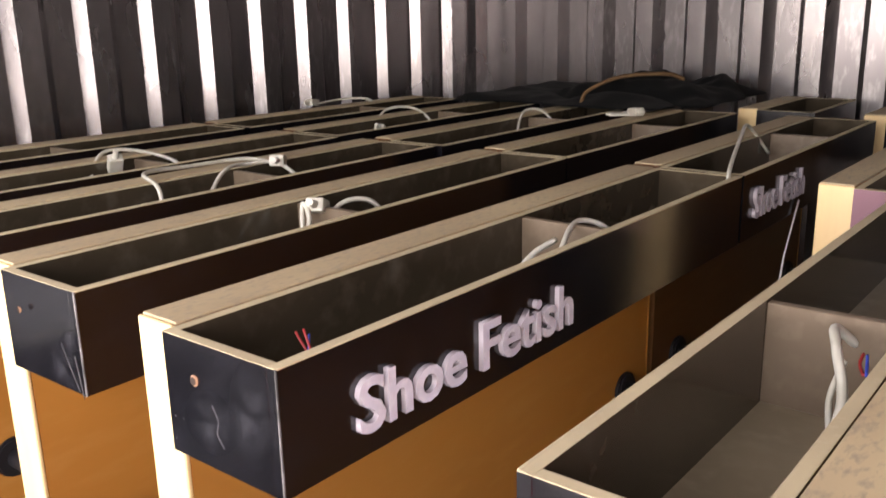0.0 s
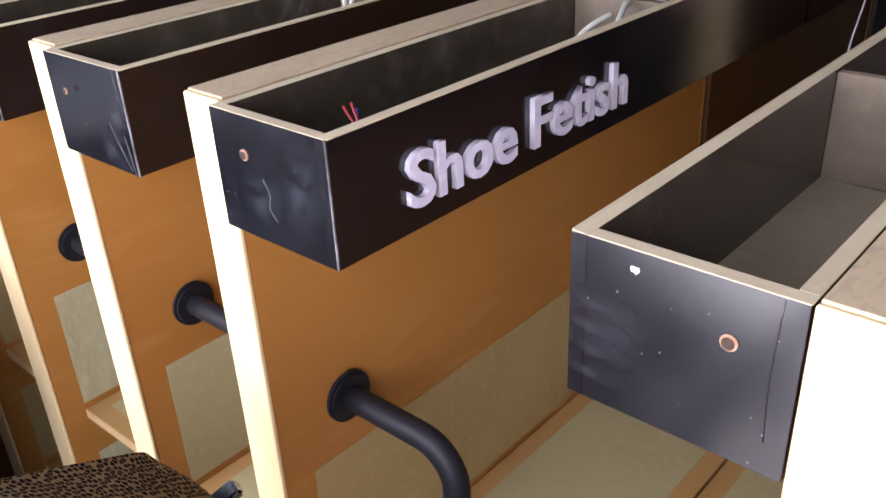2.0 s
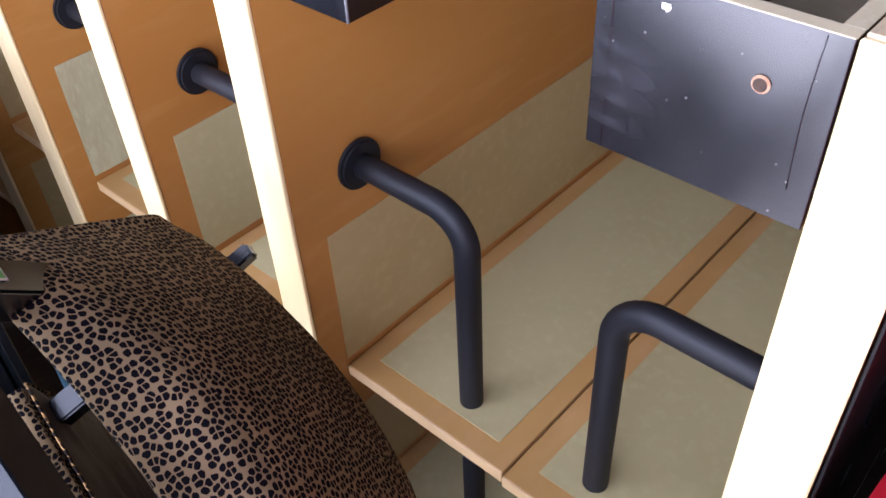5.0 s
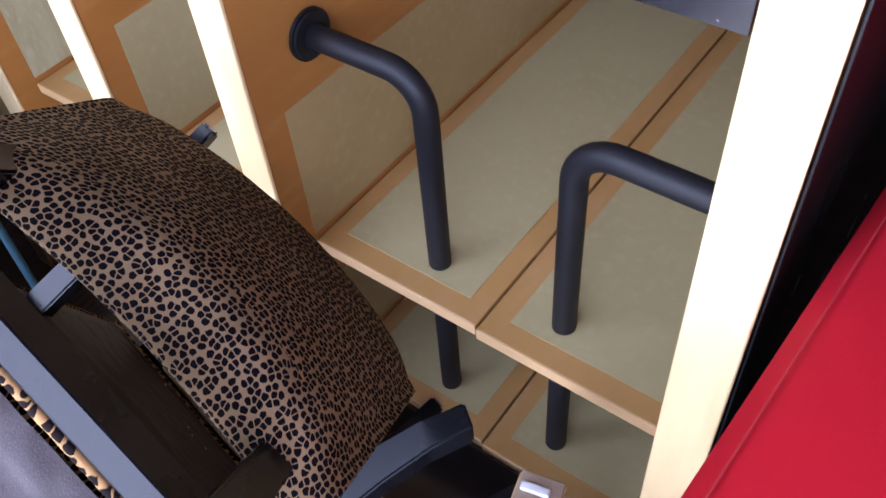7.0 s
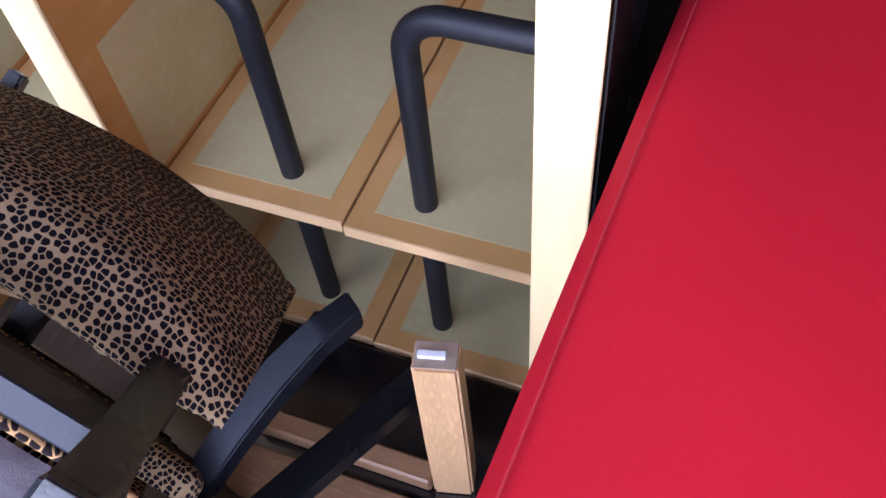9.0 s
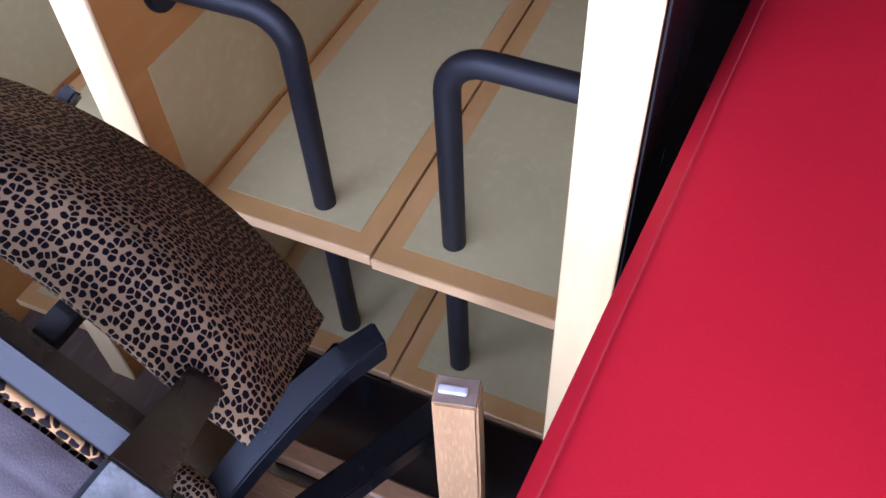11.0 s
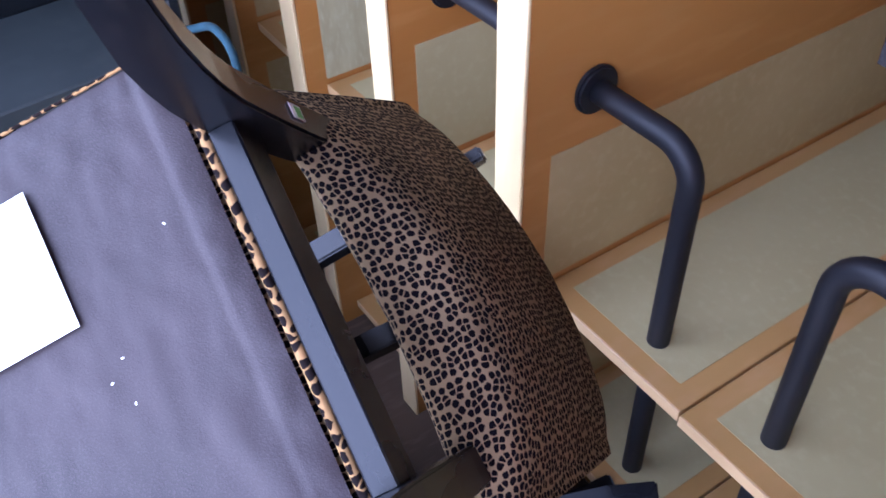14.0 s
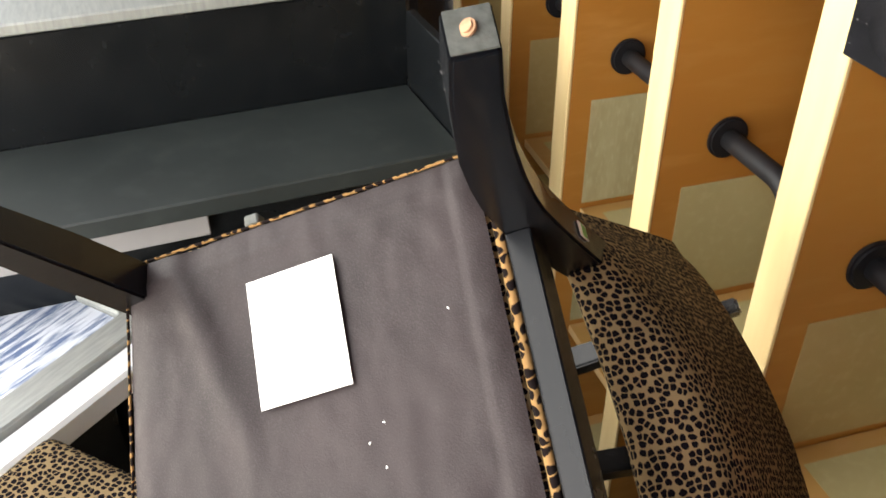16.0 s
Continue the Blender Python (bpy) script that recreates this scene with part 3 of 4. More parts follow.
# ---- cables lying in the boxes ----
def cable(ctrl, r=0.0042, plug_at=None, label="white mains cable looping out of a fascia box"):
    ctrl = [(x, y, z if z < TOP else TOP + 0.35 * (z - TOP)) for x, y, z in ctrl]
    c = thing("cable", Matrix.Translation(ctrl[0]), label, "cable", "loose white cables")
    o = Vector(ctrl[0])
    part("lead", sweep([p - o for p in spline(ctrl, 10)], r, 8), CABLE, c, smooth=True)
    if plug_at:
        p, rx, rz = plug_at
        m = Matrix.Translation(Vector(p) - o) @ pose(0, 0, 0, rx, 0, rz)
        pl = part("plug", box(-0.016, 0.016, -0.012, 0.012, -0.022, 0.022, 0.005, 2), CABLE, c, "cream plastic plug", local=m)
        part("cord_grip", sweep([(0, 0, 0.02), (0, 0, 0.042)], [0.008, 0.005], 10), CABLE, pl)
    return c


# ---- chairs ----
def post_section(x, z, w, d, y, tilt):
    c, s = math.cos(tilt), math.sin(tilt)
    return [(x + c * a, y + b, z + s * a) for a, b in ((-w / 2, -d / 2), (w / 2, -d / 2), (w / 2, d / 2), (-w / 2, d / 2))]


def chair(m, label, front=(1, -1), tip=0.036, splay=0.0, W0=0.287, D=0.455):
    """Side chair in the pose in which it is seen: local z points out of the underside along the legs, x to the chair's back."""
    c = thing("dining_chair", m, label, "chair", "upturned chairs")
    W1, BOW = W0, 0.004
    # seat pad
    bm, rows, cols = bmesh.new(), 16, 20
    def rim(u, v):
        x = -D - BOW * (1 - (2 * v - 1) ** 2) + (D + BOW * (1 - (2 * v - 1) ** 2) - 0.004) * u
        hw = W0 + (W1 - W0) * u
        return x, hw * (2 * v - 1)
    grids = []
    for layer in (0, 1):
        g = []
        for i in range(rows + 1):
            line = []
            for j in range(cols + 1):
                x, y = rim(i / rows, j / cols)
                e = min(i, rows - i) / rows * 2, min(j, cols - j) / cols * 2
                dome = (1 - (1 - min(1, e[0] * 2.2)) ** 3) * (1 - (1 - min(1, e[1] * 2.2)) ** 3)
                line.append(bm.verts.new((x, y, -0.017 if layer == 0 else -0.055 - 0.035 * dome)))
            g.append(line)
        grids.append(g)
    for l, g in enumerate(grids):
        for i in range(rows):
            for j in range(cols):
                q = (g[i][j], g[i + 1][j], g[i + 1][j + 1], g[i][j + 1])
                bm.faces.new(q if l == 0 else q[::-1])
    a, b = grids
    edge = [(0, j) for j in range(cols)] + [(i, cols) for i in range(rows)] + [(rows, j) for j in range(cols, 0, -1)] + [(i, 0) for i in range(rows, 0, -1)]
    for (i, j), (k, n) in zip(edge, edge[1:] + edge[:1]):
        bm.faces.new((a[i][j], a[k][n], b[k][n], b[i][j]))
    bmesh.ops.recalc_face_normals(bm, faces=bm.faces[:])
    seat = part("seat_pad", bm, LEOPARD, c, "spotted velour seat pad", True)
    uv_from(seat, lambda p, n: (p.x + p.z * (abs(n.x) > 0.6), p.y + p.z * (abs(n.y) > 0.6)))
    corner = [(-D, -W0, -0.008), (-D, W0, -0.008), (-0.006, W1, -0.008), (-0.006, -W1, -0.008)]
    for p, q in zip(corner, corner[1:] + corner[:1]):
        p, q = Vector(p), Vector(q)
        n = 40
        line = [p.lerp(q, k / n) + Vector((-BOW * (1 - (2 * k / n - 1) ** 2) if p.x + q.x < -0.7 else 0, 0, 0.0016 * noise.noise((k * 0.9, p.x * 9, 1)))) for k in range(n + 1)]
        pi = part("piping", sweep(line, 0.0052 if p.x > -0.1 and q.x > -0.1 else 0.0018, 8), PIPING, seat, "spotted piping along the seat edge", True)
        uv_from(pi, lambda co, nn: ((co.x + 0.7 * co.z, co.y + 0.7 * co.z)))
    # dust cover, pulled and wrinkled
    bm, nx, ny = bmesh.new(), 90, 110
    g = []
    for i in range(nx + 1):
        line = []
        for j in range(ny + 1):
            u, v = i / nx, j / ny
            dd = D + BOW * (1 - (2 * v - 1) ** 2)
            x = -dd + 0.004 + (dd - 0.020) * u
            hw = (W0 + (W1 - W0) * u) - 0.003
            y = hw * (2 * v - 1)
            d = min(u, 1 - u, v, 1 - v)
            z = -0.004 + 0.0020 * noise.noise((x * 7, y * 15 + 3 * x, 0.3)) * min(1, d * 12) + 0.0015 * noise.noise((x * 40, y * 30, 4))
            fold = math.exp(-((x + 0.37 - 0.35 * (0.21 - y)) / 0.018) ** 2) * max(0, min(1, (y + 0.05) * 6))
            fold2 = math.exp(-((x + 0.335 - 0.5 * (0.21 - y)) / 0.03) ** 2) * max(0, min(1, (y + 0.0) * 5))
            near = math.exp(-((x + 0.055 + 0.25 * (y + 0.2)) / 0.022) ** 2) * max(0, min(1, (0.0 - y) * 5))
            z += 0.005 * fold - 0.005 * fold2 + 0.006 * near - 0.012 * max(0, 1 - d * 16) ** 2 * 0.4
            z += 0.0006 * noise.noise((x * 95, y * 60, 9)) + 0.0013 * math.exp(-((y - 0.252 - 0.002 * noise.noise((x * 20, 1, 1))) / 0.0035) ** 2)
            if u > 0.93:
                z += 0.002
            line.append(bm.verts.new((x, y, z)))
        g.append(line)
    for i in range(nx):
        for j in range(ny):
            bm.faces.new((g[i][j], g[i + 1][j], g[i + 1][j + 1], g[i][j + 1]))
    cover = part("dust_cover", bm, COVER, c, "wrinkled dark dust cover cloth", True)
    for k, (fx, fy) in enumerate(((-0.157, 0.029), (-0.175, 0.012), (-0.161, -0.014), (-0.071, 0.124), (-0.21, -0.10))):
        part("lint", box(-0.0015, 0.0015, -0.0009, 0.0009, 0, 0.0009, 0.0003), PAPER, cover, "speck of white lint", local=pose(fx, fy, 0.0005, 0, 0, 40 * k))
    # frame
    L = 0.365
    part("rear_rail", box(0.001, 0.028, -L / 2, L / 2, -0.072, 0.001, 0.002), LACQUER, c, "black lacquered rear seat rail")
    part("side_rail", box(-D + 0.03, -0.002, W1 - 0.045, W1 - 0.018, -0.05, -0.012, 0.002), LACQUER, c)
    part("side_rail", box(-D + 0.03, -0.002, -W1 + 0.018, -W1 + 0.045, -0.05, -0.012, 0.002), LACQUER, c)
    for sgn in (1, -1):
        y = sgn * (L / 2 + 0.0205)
        path = [(0.0715, 0.306, 0.0345, -0.27), (0.054, 0.25, 0.039, -0.29), (0.043, 0.20, 0.043, -0.25), (0.0345, 0.16, 0.0465, -0.19), (0.028, 0.11, 0.048, -0.12), (0.0245, 0.065, 0.049, -0.05), (0.0245, 0.02, 0.049, 0.03),
                (0.029, -0.03, 0.049, 0.10), (0.035, -0.08, 0.048, 0.14), (0.044, -0.15, 0.047, 0.18), (0.056, -0.22, 0.044, 0.24), (0.075, -0.30, 0.038, 0.30)]
        leg = part("rear_leg", beam([post_section(x, z, w * 1.06, 0.043, y, t) for x, z, w, t in path], 0.003), LACQUER, c, "black lacquered curved rear leg and back post")
        part("glide", disc(0.0068, 0.006, 18, 0.002), DOWEL, leg, "pale round glide on the leg end", local=pose(0.0715, y, 0.3065, 0, -14, 0))
        part("leg_end", beam([post_section(0.0715, 0.3055, 0.034, 0.037, y, -0.27), post_section(0.0718, 0.3072, 0.034, 0.037, y, -0.27)], 0.0004), ENDGREY, leg, "grey worn end of the leg")
    for sgn in front:
        y = sgn * (0.262 if not splay else 0.236)
        x0, x1, x2 = (-0.372, -0.402, -0.462) if splay else (-0.449, -0.451, -0.460)
        leg = part("front_leg", beam([post_section(x0, -0.04, tip + 0.012, tip + 0.013, y, 0), post_section(x1, 0.10, tip + 0.010, tip + 0.011, y, splay * 0.6), post_section(x2, 0.316, tip, tip - 0.002, y, splay)], 0.003), LACQUER, c, "black lacquered tapered front leg")
        if not splay:
            part("glide", disc(0.008, 0.004, 16, 0.001), DOWEL, leg, local=pose(x2, y, 0.3155))
    # curved, bulging backrest pad that sleeves over both posts
    bm, ns, rings = bmesh.new(), 44, []
    half, mid = 0.286, 0.006
    for k in range(ns + 1):
        s = -1 + 2 * k / ns
        t = math.sin(s * math.pi / 2 * 0.97) / math.sin(math.pi / 2 * 0.97)
        y = mid + half * t
        fat = max(0.55, (1 - abs(t) ** 10)) ** 0.5
        arc = -(y + 0.05) ** 2
        z_lo, z_hi = -0.166 - 0.025 * abs(t) ** 6, -0.525 + 0.03 * abs(t) ** 6
        ring = []
        n = 28
        for q in range(n):
            a = 2 * math.pi * q / n
            cx, sx = math.cos(a), math.sin(a)
            px = math.copysign(abs(cx) ** 0.42, cx)
            pz = math.copysign(abs(sx) ** 0.45, sx)
            h = (1 - pz) / 2
            x_rear = 0.143 + 0.094 * h + (1.05 - 0.5 * h) * arc
            x_front = 0.027 + 0.10 * h + 0.25 * arc
            xc, th = (x_rear + x_front) / 2, (x_rear - x_front) / 2 * fat
            zc = z_lo + (z_hi - z_lo) * h
            ring.append(bm.verts.new((xc + th * px + 0.0016 * noise.noise((y * 20, q, 2)), y, zc + 0.002 * noise.noise((y * 16, q * 0.5, 7)))))
        rings.append(ring)
    uvl = bm.loops.layers.uv.new("UVMap")
    girth = []
    for r in rings:
        run, acc = [0.0], 0.0
        for q in range(28):
            d = (r[(q + 22) % 28].co - r[(q + 21) % 28].co).length
            acc += d
            run.append(acc)
        girth.append([s - run[14] for s in run])
    for k, (r0, r1) in enumerate(zip(rings, rings[1:])):
        for q in range(28):
            i, j = (q + 21) % 28, (q + 22) % 28
            f = bm.faces.new((r0[i], r0[j], r1[j], r1[i]))
            for lp, (kk, qq) in zip(f.loops, ((k, q), (k, q + 1), (k + 1, q + 1), (k + 1, q))):
                lp[uvl].uv = (rings[kk][0].co.y + 5.0, girth[kk][qq] + 3.0) if q < 10 else (rings[kk][0].co.y + 3.0, girth[kk][qq] + 1.0)
    bm.faces.new(rings[0])
    bm.faces.new(rings[-1][::-1])
    bmesh.ops.recalc_face_normals(bm, faces=bm.faces[:])
    pad = part("backrest_pad", bm, LEOPARD, c, "spotted velour backrest pad", True)
    return c


upturned = chair(pose(0.116, -0.451, 1.25, 34.91, -22.07, 71.08) @ Matrix.Scale(0.86, 4), "black lacquered chair with spotted velour upholstery, turned upside down")
label = part("label", box(-0.053, 0.053, -0.072, 0.072, 0, 0.0008, 0), PAPER, upturned, "blank white paper label stuck to the dust cover", local=pose(-0.238, 0.145, 0.0014, 0, 0, 1.5))
sticker = part("sticker", box(-0.0005, 0.0005, -0.009, 0.009, -0.013, 0.013, 0), PAPER, upturned, "small green and white sticker", local=pose(0.0655, 0.203, -0.105, 0, -7.4, 0))
part("print", box(-0.0004, 0.0004, -0.007, 0.007, -0.010, 0.003, 0), GREEN, sticker, "green print", local=pose(0.0007, 0.0, 0.0))
part("bracket", box(-0.009, 0.009, -0.006, 0.008, -0.010, 0.008, 0.002), ENDGREY, upturned, "small grey plastic corner bracket", local=pose(-0.284, 0.294, -0.014))

rnd = random.Random(12)
for k in range(9):
    s = rnd.uniform(0.0008, 0.0022)
    zz = rnd.uniform(0.10, 0.30)
    part("paint_chip", box(-s, s, -s * 0.8, s * 0.8, 0, 0.0004, 0), WORN, upturned, local=pose(0.004 + 0.22 * max(0, zz - 0.12), 0.2035 + rnd.uniform(-0.014, 0.014), zz, 0, -90, 0))
l_dir = Vector((0.5, 0.76, 0.4)).normalized()
tip_a, tip_b = Vector((0.2295, -0.099, 0.845)), Vector((-0.187, -0.041, 1.029))
ay = (tip_b - tip_a).normalized()
l_dir = (l_dir - ay * l_dir.dot(ay)).normalized()
xp = ay.cross(l_dir)
az, ax = 0.967 * l_dir + 0.258 * xp, 0.967 * xp - 0.258 * l_dir
org = (tip_a + tip_b) / 2 - ax * -0.462 - az * 0.316
m2 = Matrix((ax, ay, az)).transposed().to_4x4()
m2.translation = org
second = chair(m2, "black lacquered chair with spotted upholstery wedged under another chair", front=(1,), tip=0.022, splay=0.25, W0=0.282, D=0.415)

# ---- blonde wooden chair, upside down, half buried ----
bl = thing("wooden_chair", pose(0.352, -0.128, 0.0, 0, 0, 14), "blonde wooden chair frame standing upside down", "chair", "upturned chairs")
leg = part("leg", beam([[(-0.028, -0.022, 0.401), (0.033, -0.022, 0.401), (0.033, 0.024, 0.401), (-0.028, 0.024, 0.401)], [(-0.028, -0.022, 0.58), (0.033, -0.022, 0.58), (0.033, 0.024, 0.58), (-0.028, 0.024, 0.58)],
                        [(-0.026, -0.020, 0.80), (0.031, -0.020, 0.80), (0.031, 0.022, 0.80), (-0.026, 0.022, 0.80)]], 0.004), BLONDE, bl, "square blonde wooden leg")
part("end_grain", box(-0.024, 0.029, -0.018, 0.020, 0.7985, 0.8008, 0.0008), BLONDE_END, leg, "grey sawn end of the leg")
part("glide", box(-0.020, 0.016, -0.006, 0.006, 0.80, 0.806, 0.004, 3), NYLON, leg, "white nylon glide")
part("rail", box(-0.33, -0.03, -0.018, 0.018, 0.4008, 0.436, 0.004), SHADED_BLONDE, bl, "blonde wooden rail, coloured darker for shade", local=pose(0, -0.012, 0, 0, 0, -14))
part("seat_board", box(-0.40, -0.04, -0.13, -0.040, 0.4008, 0.414, 0.004), SHADED_BLONDE, bl, "blonde plywood seat board, coloured darker for shade", local=pose(0, -0.012, 0, 0, 0, -14))

# black box added to keep the space beneath the chairs in deep dark
plinth = thing("plinth", pose(0.203, -0.185, 0.0), "low black box under the chairs, added to darken the space", "plinth")
part("body", box(-0.335, 0.265, -0.295, 0.23, 0.0, 0.381, 0.004), LAMINATE, plinth, "black laminate box body")
part("top", box(-0.34, 0.27, -0.30, 0.235, 0.382, 0.40, 0.003), LAMINATE, plinth, "black laminate box top")
# third black chair: only a leg and rail show between the others
stray = thing("chair_frame", pose(0.0, 0.0, 0.0), "black lacquered chair frame lying among the others", "chair", "upturned chairs")
part("leg", beam([[Vector(p) + Vector(o) for o in ((0.02, -0.008, 0.02), (-0.02, 0.012, 0.02), (-0.02, 0.012, -0.02), (0.02, -0.008, -0.02))] for p in ((0.29, -0.056, 0.57), (0.2, -0.26, 0.6), (0.112, -0.468, 0.63))], 0.003), LACQUER, stray)
ARM = [(0.246, -0.11, 0.845), (0.207, -0.148, 0.815), (0.167, -0.199, 0.775), (0.13, -0.26, 0.73), (0.102, -0.319, 0.69), (0.102, -0.448, 0.62)]
part("curved_leg", beam([[Vector(p) + s * w * Vector((-0.80, 0.60, 0.05)) + Vector((0, 0, d)) for s, d in ((1, 0.0), (-1, 0.0), (-1, -0.036), (1, -0.036))] for p, w in zip(ARM, (0.018, 0.020, 0.024, 0.025, 0.024, 0.02))], 0.003), LACQUER, stray, "black lacquered curved leg")
part("post", beam([[Vector(p) + Vector(o) for o in ((0.02, -0.02, 0), (0.02, 0.02, 0), (-0.02, 0.02, 0), (-0.02, -0.02, 0))] for p in ((0.11, -0.458, 0.0), (0.11, -0.458, 0.62))], 0.003), LACQUER, stray)

pad_bm = box(-0.11, 0.0, -0.14, 0.0, -0.05, 0.0, 0.022, 4)
low_pad = part("seat_pad", pad_bm, LEOPARD, stray, "spotted velour seat pad", True, local=pose(0.179, -0.356, 0.85, 0, 0, -12))
uv_from(low_pad, lambda p, n: (p.x * 1.3 + p.z * (abs(n.x) > 0.6), p.y * 1.3 + p.z * (abs(n.y) > 0.6)))

# ---- red vinyl bench cushion ----
RX, RZ = 0.537, 1.205
bench = thing("bench_seat", pose(RX, 0.0, 0.0, 0, 0, -2.7), "red vinyl bench seat with a stitched edge seam", "bench")
bm = bmesh.new()
nx, ny = 24, 40
w, y0, y1 = 0.66, -0.80, 0.46
g = []
for i in range(nx + 1):
    line = []
    for j in range(ny + 1):
        u, v = i / nx, j / ny
        x, y = w * u, y0 + (y1 - y0) * v
        e = min(x, w - x, y - y0, y1 - y)
        z = RZ - 0.022 * max(0, 1 - e / 0.035) ** 2.2 + 0.012 * (1 - max(0, 1 - e / 0.25) ** 2) + 0.0015 * noise.noise((x * 7, y * 6, 3))
        line.append(bm.verts.new((x, y, z)))
    g.append(line)
for i in range(nx):
    for j in range(ny):
        bm.faces.new((g[i][j], g[i + 1][j], g[i + 1][j + 1], g[i][j + 1]))
loop = [g[0][j] for j in range(ny)] + [g[i][ny] for i in range(nx)] + [g[nx][j] for j in range(ny, 0, -1)] + [g[i][0] for i in range(nx, 0, -1)]
low = [bm.verts.new((v.co.x, v.co.y, RZ - 0.16)) for v in loop]
for k in range(len(loop)):
    n = (k + 1) % len(loop)
    bm.faces.new((loop[k], loop[n], low[n], low[k]))
bm.faces.new(low[::-1])
bmesh.ops.recalc_face_normals(bm, faces=bm.faces[:])
cush = part("cushion", bm, RED, bench, "red vinyl cushion", True)
part("seam", sweep([(0.0150, y0 + 0.03 + (y1 - y0 - 0.06) * k / 60, RZ - 0.0042 + 0.0005 * noise.noise((k * 0.7, 0, 5))) for k in range(61)], 0.0011, 6), THREAD, cush, "dark stitched seam", True)
# unseen back on its own base, added so the end wall reflects red
part("backrest", box(w + 0.004, w + 0.13, y0, y1, RZ - 0.15, 2.02, 0.03, 4), RED, bench, "unseen upright red bench back, added to redden wall reflections", True)
part("base", box(w + 0.01, w + 0.12, y0 + 0.03, y1 - 0.03, 0.0, RZ - 0.151, 0.006), LAMINATE, bench, "black bench base")
part("base", box(0.03, w - 0.03, y0 + 0.03, y1 - 0.03, 0.0, RZ - 0.16, 0.006), LAMINATE, bench, "black bench base")

# ---- black cabinet with a ledge ----
cab = thing("cabinet", pose(-1.10, -0.267, 0, 0, 0, 5.5) @ Matrix.Translation((1.149, 0.222, 0)), "black painted cabinet with a low grey ledge", "cabinet")
part("body", box(-1.66, -1.15, -1.35, -0.215, 0.0, 1.20, 0.004), CABINET, cab, "black painted cabinet body")
part("top", box(-1.68, -1.145, -1.35, -0.21, 1.2005, 1.222, 0.003), ALU, cab, "pale grey cabinet top")
part("ledge", box(-1.149, -0.835, -1.35, -0.222, 0.955, 0.99, 0.003), GREYBOARD, cab, "dusty grey-green ledge board")
part("base", box(-1.149, -0.90, -1.35, -0.225, 0.0, 0.954, 0.003), CABINET, cab)
# added strip: the reflection on the cabinet face is put into its colour
part("kick_strip", box(-0.8995, -0.875, -1.35, -0.69, 0.893, 0.953, 0.002), LEDGE_GLEAM, cab, "pale strip painted for light reflected under the ledge")
part("side_panel", box(-1.149, -0.87, -0.221, -0.20, 0.0, 1.15, 0.003), CABINET, cab)

# ---- blankets heaped on the far units ----
def blanket(name, x0, x1, y0, y1, zb, h, seed, label):
    bm, n = bmesh.new(), 46
    g = []
    for i in range(n + 1):
        line = []
        for j in range(n + 1):
            u, v = i / n, j / n
            e = min(u, 1 - u, v, 1 - v)
            f = 1 - max(0, 1 - e * 5) ** 2
            wob = 0.05 * noise.noise((u * 3, v * 3, seed))
            z = zb + 0.008 + f * h * (0.55 + 0.5 * noise.noise((u * 4, v * 3, seed + 3)) + 0.22 * noise.noise((u * 11, v * 9, seed)))
            line.append(bm.verts.new((x0 + (x1 - x0) * u + wob, y0 + (y1 - y0) * v + wob, max(z, zb + 0.004))))
        g.append(line)
    for i in range(n):
        for j in range(n):
            bm.faces.new((g[i][j], g[i + 1][j], g[i + 1][j + 1], g[i][j + 1]))
    bmesh.ops.solidify(bm, geom=bm.faces[:], thickness=0.006)
    ob = obj(name, bm, CLOTH, smooth=True)
    return tagged(ob, label, "blanket", "dark blankets")


blanket("blanket", -1.38, -0.60, 2.02, 2.62, TOP, 0.045, 1.7, "dark folded moving blanket heaped on the units")
blanket("blanket", -1.08, -0.50, 2.15, 2.72, TOP, 0.090, 8.2, "dark crumpled moving blanket on the units")
st = tagged(obj("strap", sweep(spline([(-0.87, 2.05, 1.535), (-0.86, 2.08, 1.575), (-0.79, 2.17, 1.615), (-0.68, 2.28, 1.62), (-0.64, 2.33, 1.60)], 10), 0.007, 6), STRAP, smooth=True), "brown webbing strap over the blankets", "strap")

# ---- cables and wires ----
cable([(-0.812, 0.434, 1.44), (-0.838, 0.441, 1.52), (-0.94, 0.479, 1.56), (-0.967, 0.601, 1.545), (-0.955, 0.733, 1.54), (-0.884, 0.753, 1.53)], plug_at=((-0.864, 0.754, 1.528), 80, 40))
cable([(-0.804, 0.504, 1.46), (-0.856, 0.601, 1.535), (-0.891, 0.692, 1.54), (-0.853, 0.748, 1.53), (-0.805, 0.786, 1.47)])
cable([(-0.46, 0.448, 1.45), (-0.479, 0.485, 1.5), (-0.508, 0.498, 1.52), (-0.481, 0.477, 1.46), (-0.453, 0.508, 1.44)], plug_at=((-0.494, 0.519, 1.515), 70, 30))
cable([(-0.462, 0.488, 1.44), (-0.484, 0.552, 1.507), (-0.461, 0.612, 1.512), (-0.438, 0.657, 1.45)])
cable([(-1.212, 0.5, 1.45), (-1.276, 0.58, 1.545), (-1.271, 0.661, 1.55), (-1.213, 0.733, 1.5), (-1.162, 0.754, 1.44)], plug_at=((-1.215, 0.58, 1.515), 40, 70))
cable([(-1.76, 1.712, 1.53), (-1.752, 1.846, 1.55), (-1.676, 1.905, 1.53), (-1.607, 1.897, 1.45)], plug_at=((-1.764, 1.696, 1.53), 85, 10))
cable([(-1.248, 1.452, 1.45), (-1.328, 1.6, 1.55), (-1.28, 1.705, 1.545), (-1.209, 1.744, 1.45)], plug_at=((-1.23, 1.476, 1.49), 60, 20))
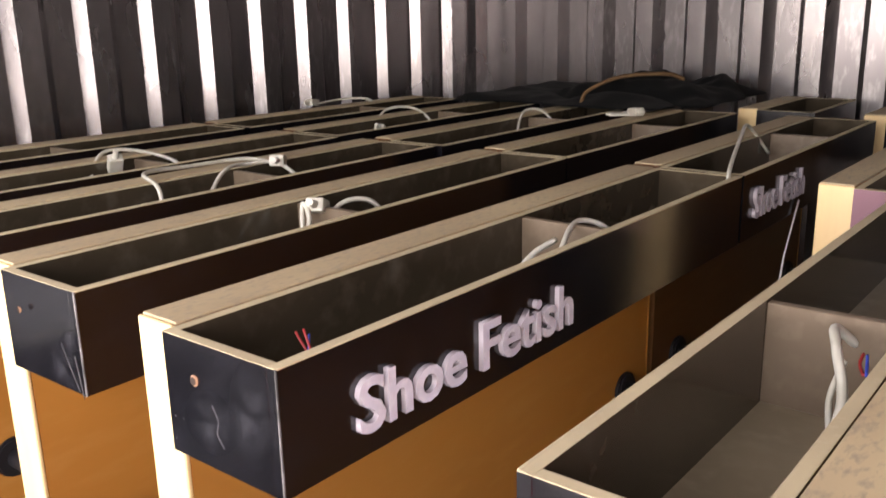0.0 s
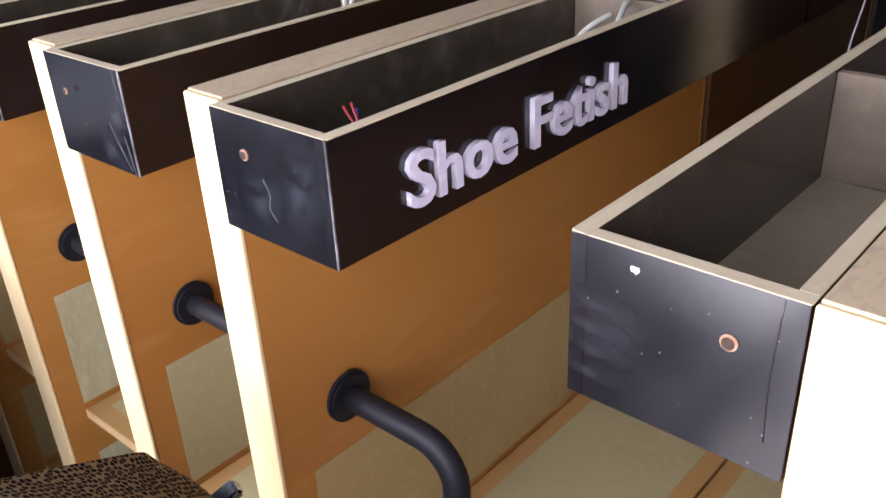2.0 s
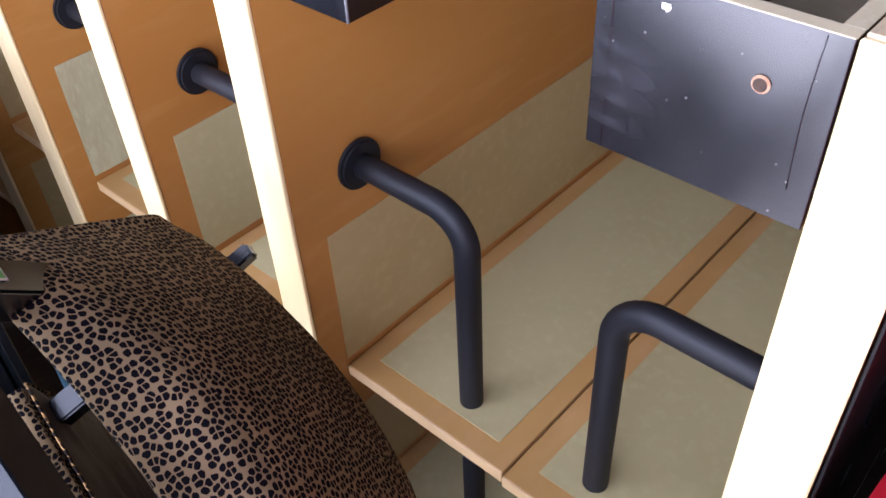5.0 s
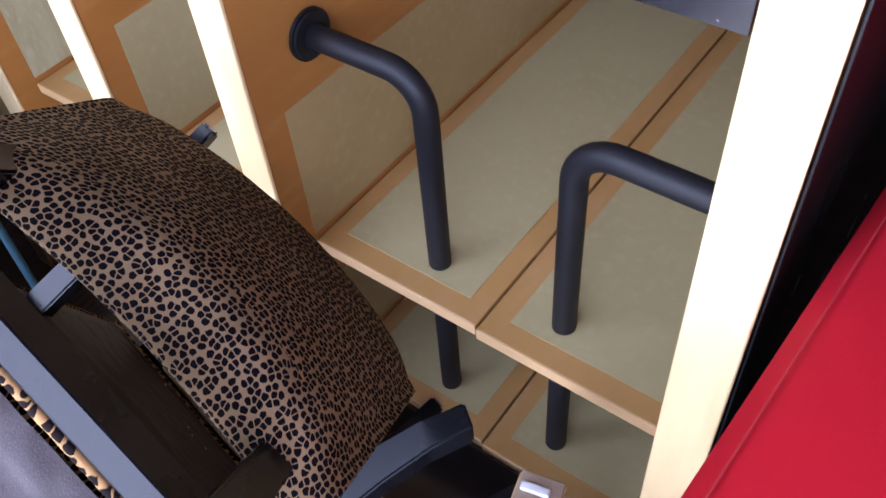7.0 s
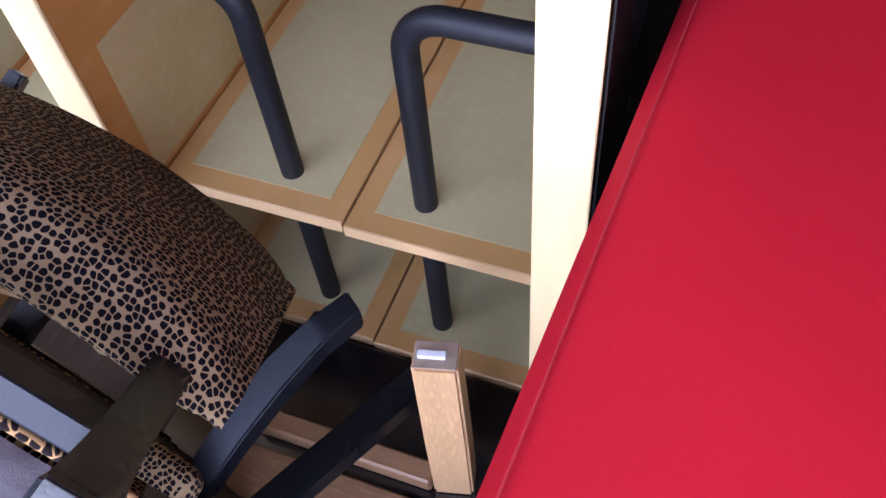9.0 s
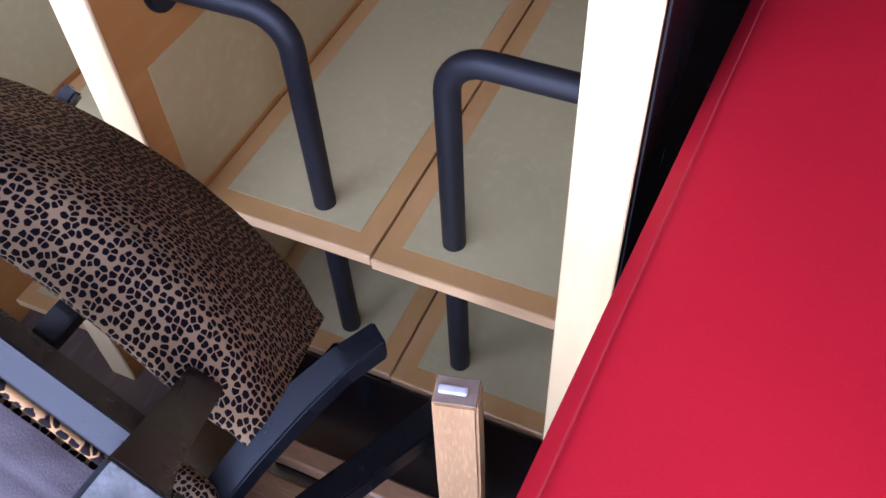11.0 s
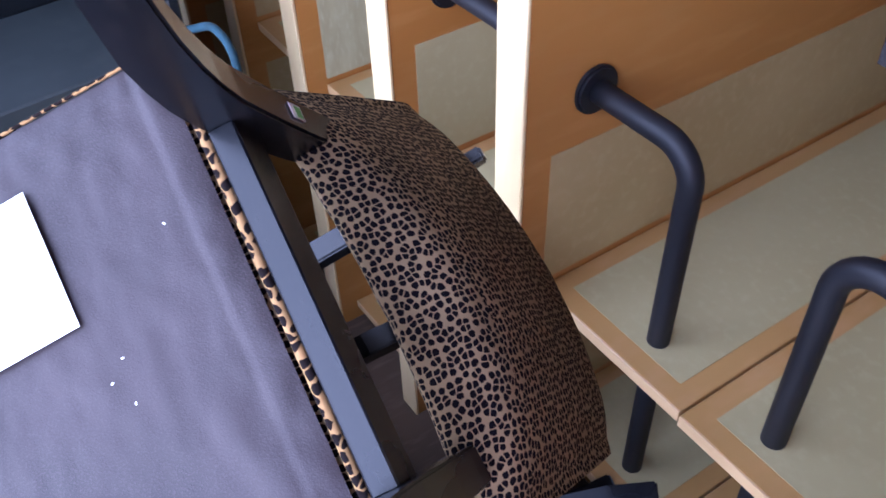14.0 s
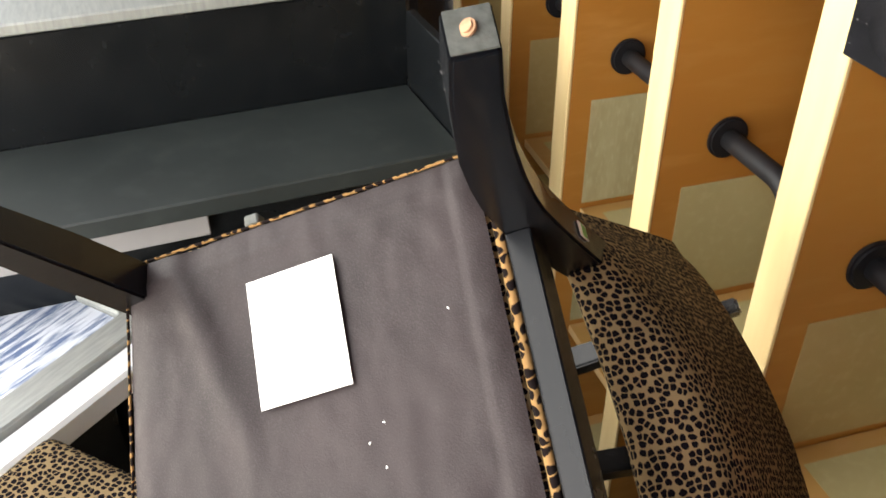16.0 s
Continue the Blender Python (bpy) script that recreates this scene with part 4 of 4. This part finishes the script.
cable([(-0.841, 1.626, 1.45), (-0.904, 1.76, 1.55), (-0.876, 1.834, 1.545), (-0.831, 1.876, 1.45)])
cable([(-0.69, 1.891, 1.535), (-0.652, 1.965, 1.538), (-0.609, 1.92, 1.538), (-0.669, 1.869, 1.536)], plug_at=((-0.603, 1.909, 1.535), 85, 60))
cable([(-0.073, 0.433, 1.44), (-0.05, 0.488, 1.5), (-0.041, 0.543, 1.516)])
cable([(-0.04, 0.541, 1.45), (-0.049, 0.577, 1.5), (-0.075, 0.662, 1.515), (-0.053, 0.708, 1.500), (-0.048, 0.76, 1.45)])
cable([(-0.012, 1.105, 1.512), (-0.03, 1.16, 1.55), (-0.10, 1.40, 1.62), (-0.17, 1.64, 1.60), (-0.15, 1.74, 1.47)])
cable([(0.377, 0.451, 1.485), (0.364, 0.417, 1.51), (0.379, 0.368, 1.505), (0.4, 0.313, 1.47), (0.391, 0.247, 1.41)], 0.005)
cable([(0.389, 0.359, 1.5), (0.385, 0.332, 1.47), (0.4, 0.275, 1.44), (0.382, 0.228, 1.4)], 0.003)


def wires(ctrls, label):
    w = thing("loose_wires", Matrix(), label, "wires")
    for ctrl, mat in ctrls:
        part("wire", sweep(spline(ctrl, 6), 0.0016, 6), mat, w, smooth=True)


wires([([(-0.045, 0.085, 1.40), (-0.05, 0.09, 1.475), (-0.085, 0.10, 1.505)], WIRE_RED), ([(-0.045, 0.087, 1.40), (-0.055, 0.09, 1.48), (-0.078, 0.112, 1.50)], WIRE_BLUE),
       ([(-0.043, 0.083, 1.40), (-0.046, 0.088, 1.478), (-0.07, 0.098, 1.512)], WIRE_RED), ([(-0.04, 0.083, 1.40), (-0.042, 0.085, 1.46), (-0.05, 0.09, 1.478)], CABLE)], "stripped red and blue wire ends in a box")
wires([([(0.40, 0.38, 1.503), (0.402, 0.36, 1.50), (0.41, 0.34, 1.497)], WIRE_RED), ([(0.404, 0.378, 1.503), (0.408, 0.36, 1.501), (0.413, 0.338, 1.498)], WIRE_BLUE)], "red and blue wire splice on a white cable")
wires([([(0.42, 0.02, 1.40), (0.40, 0.05, 1.44), (0.37, 0.07, 1.42), (0.36, 0.03, 1.40)], TUBE), ([(0.43, 0.02, 1.44), (0.41, 0.04, 1.455), (0.375, 0.045, 1.44), (0.35, 0.06, 1.40)], TUBE),
       ([(0.425, 0.03, 1.40), (0.42, 0.05, 1.45), (0.38, 0.03, 1.445), (0.36, 0.05, 1.40)], TUBE)], "tangle of black wire in the corner of a box")

# ---- framed striped board and padded stool at the open end ----
STRIPE = material("blue_white_grained_print", (0.62, 0.66, 0.74), 0.4, vary=(0.10, 0.15, 0.27), scale=11, stretch=(1, 9, 1), amount=0.9, fine=(0.72, 0.76, 0.82), bump_scale=25)
art = thing("framed_board", pose(-0.706, -0.882, 0.80, 0, 0, -46), "framed board with a blue and white grained print", "picture")
part("print", box(0.0, 0.70, -0.60, -0.001, -0.010, 0.0, 0.001), STRIPE, art, "blue and white grained print", local=pose(0.0, 0, 0, 0, 0, 0))
part("frame_bar", box(-0.05, 0.70, 0.0, 0.060, -0.03, 0.012, 0.004), ALU, art, "grey moulded frame")
part("frame_bar", box(-0.05, -0.001, -0.60, -0.001, -0.03, 0.012, 0.004), ALU, art, "grey moulded frame")
part("frame_lip", box(-0.05, 0.70, 0.061, 0.115, -0.05, 0.0, 0.006), WHITE, art, "white outer frame lip")
part("stand", box(0.03, 0.60, -0.5, -0.03, -0.87, -0.031, 0.01), CABINET, art, "black box under the board")
stool = thing("padded_stool", pose(-0.186, -0.957, 0.0, 0, 0, -43), "low stool with a spotted velour seat in bright daylight", "stool")
bm = box(-0.17, 0.17, -0.17, 0.17, 0.755, 0.84, 0.03, 4)
sp = part("seat", bm, LEOPARD, stool, "spotted velour seat", True)
uv_from(sp, lambda p, n: (p.x + p.z * (abs(n.x) > 0.6), p.y + p.z * (abs(n.y) > 0.6)))
for sx in (-1, 1):
    for sy in (-1, 1):
        part("leg", box(sx * 0.13 - 0.018, sx * 0.13 + 0.018, sy * 0.13 - 0.018, sy * 0.13 + 0.018, 0.0, 0.755, 0.003), LACQUER, stool)

# ---- pale rod leaning on the far fascia ----
rod = tagged(obj("rod", sweep([(0.012, 1.375, 1.24), (0.006, 1.415, 1.299), (0.006, 1.489, 1.412)], 0.0022, 8), NYLON, smooth=True), "thin pale rod caught against a black fascia", "rod")

# ---- teal webbing loop hanging over the cabinet's ledge ----
loop = [(-0.822, -0.235, 0.997), (-0.806, -0.205, 1.003), (-0.755, -0.198, 1.026), (-0.712, -0.198, 1.034), (-0.675, -0.198, 1.026), (-0.657, -0.198, 0.985), (-0.655, -0.200, 0.80), (-0.66, -0.205, 0.40), (-0.665, -0.21, 0.006)]
tagged(obj("webbing_strap", sweep(spline(loop, 8), 0.0075, 8), TEAL, smooth=True), "teal webbing strap looped over the edge of a black cabinet", "strap")
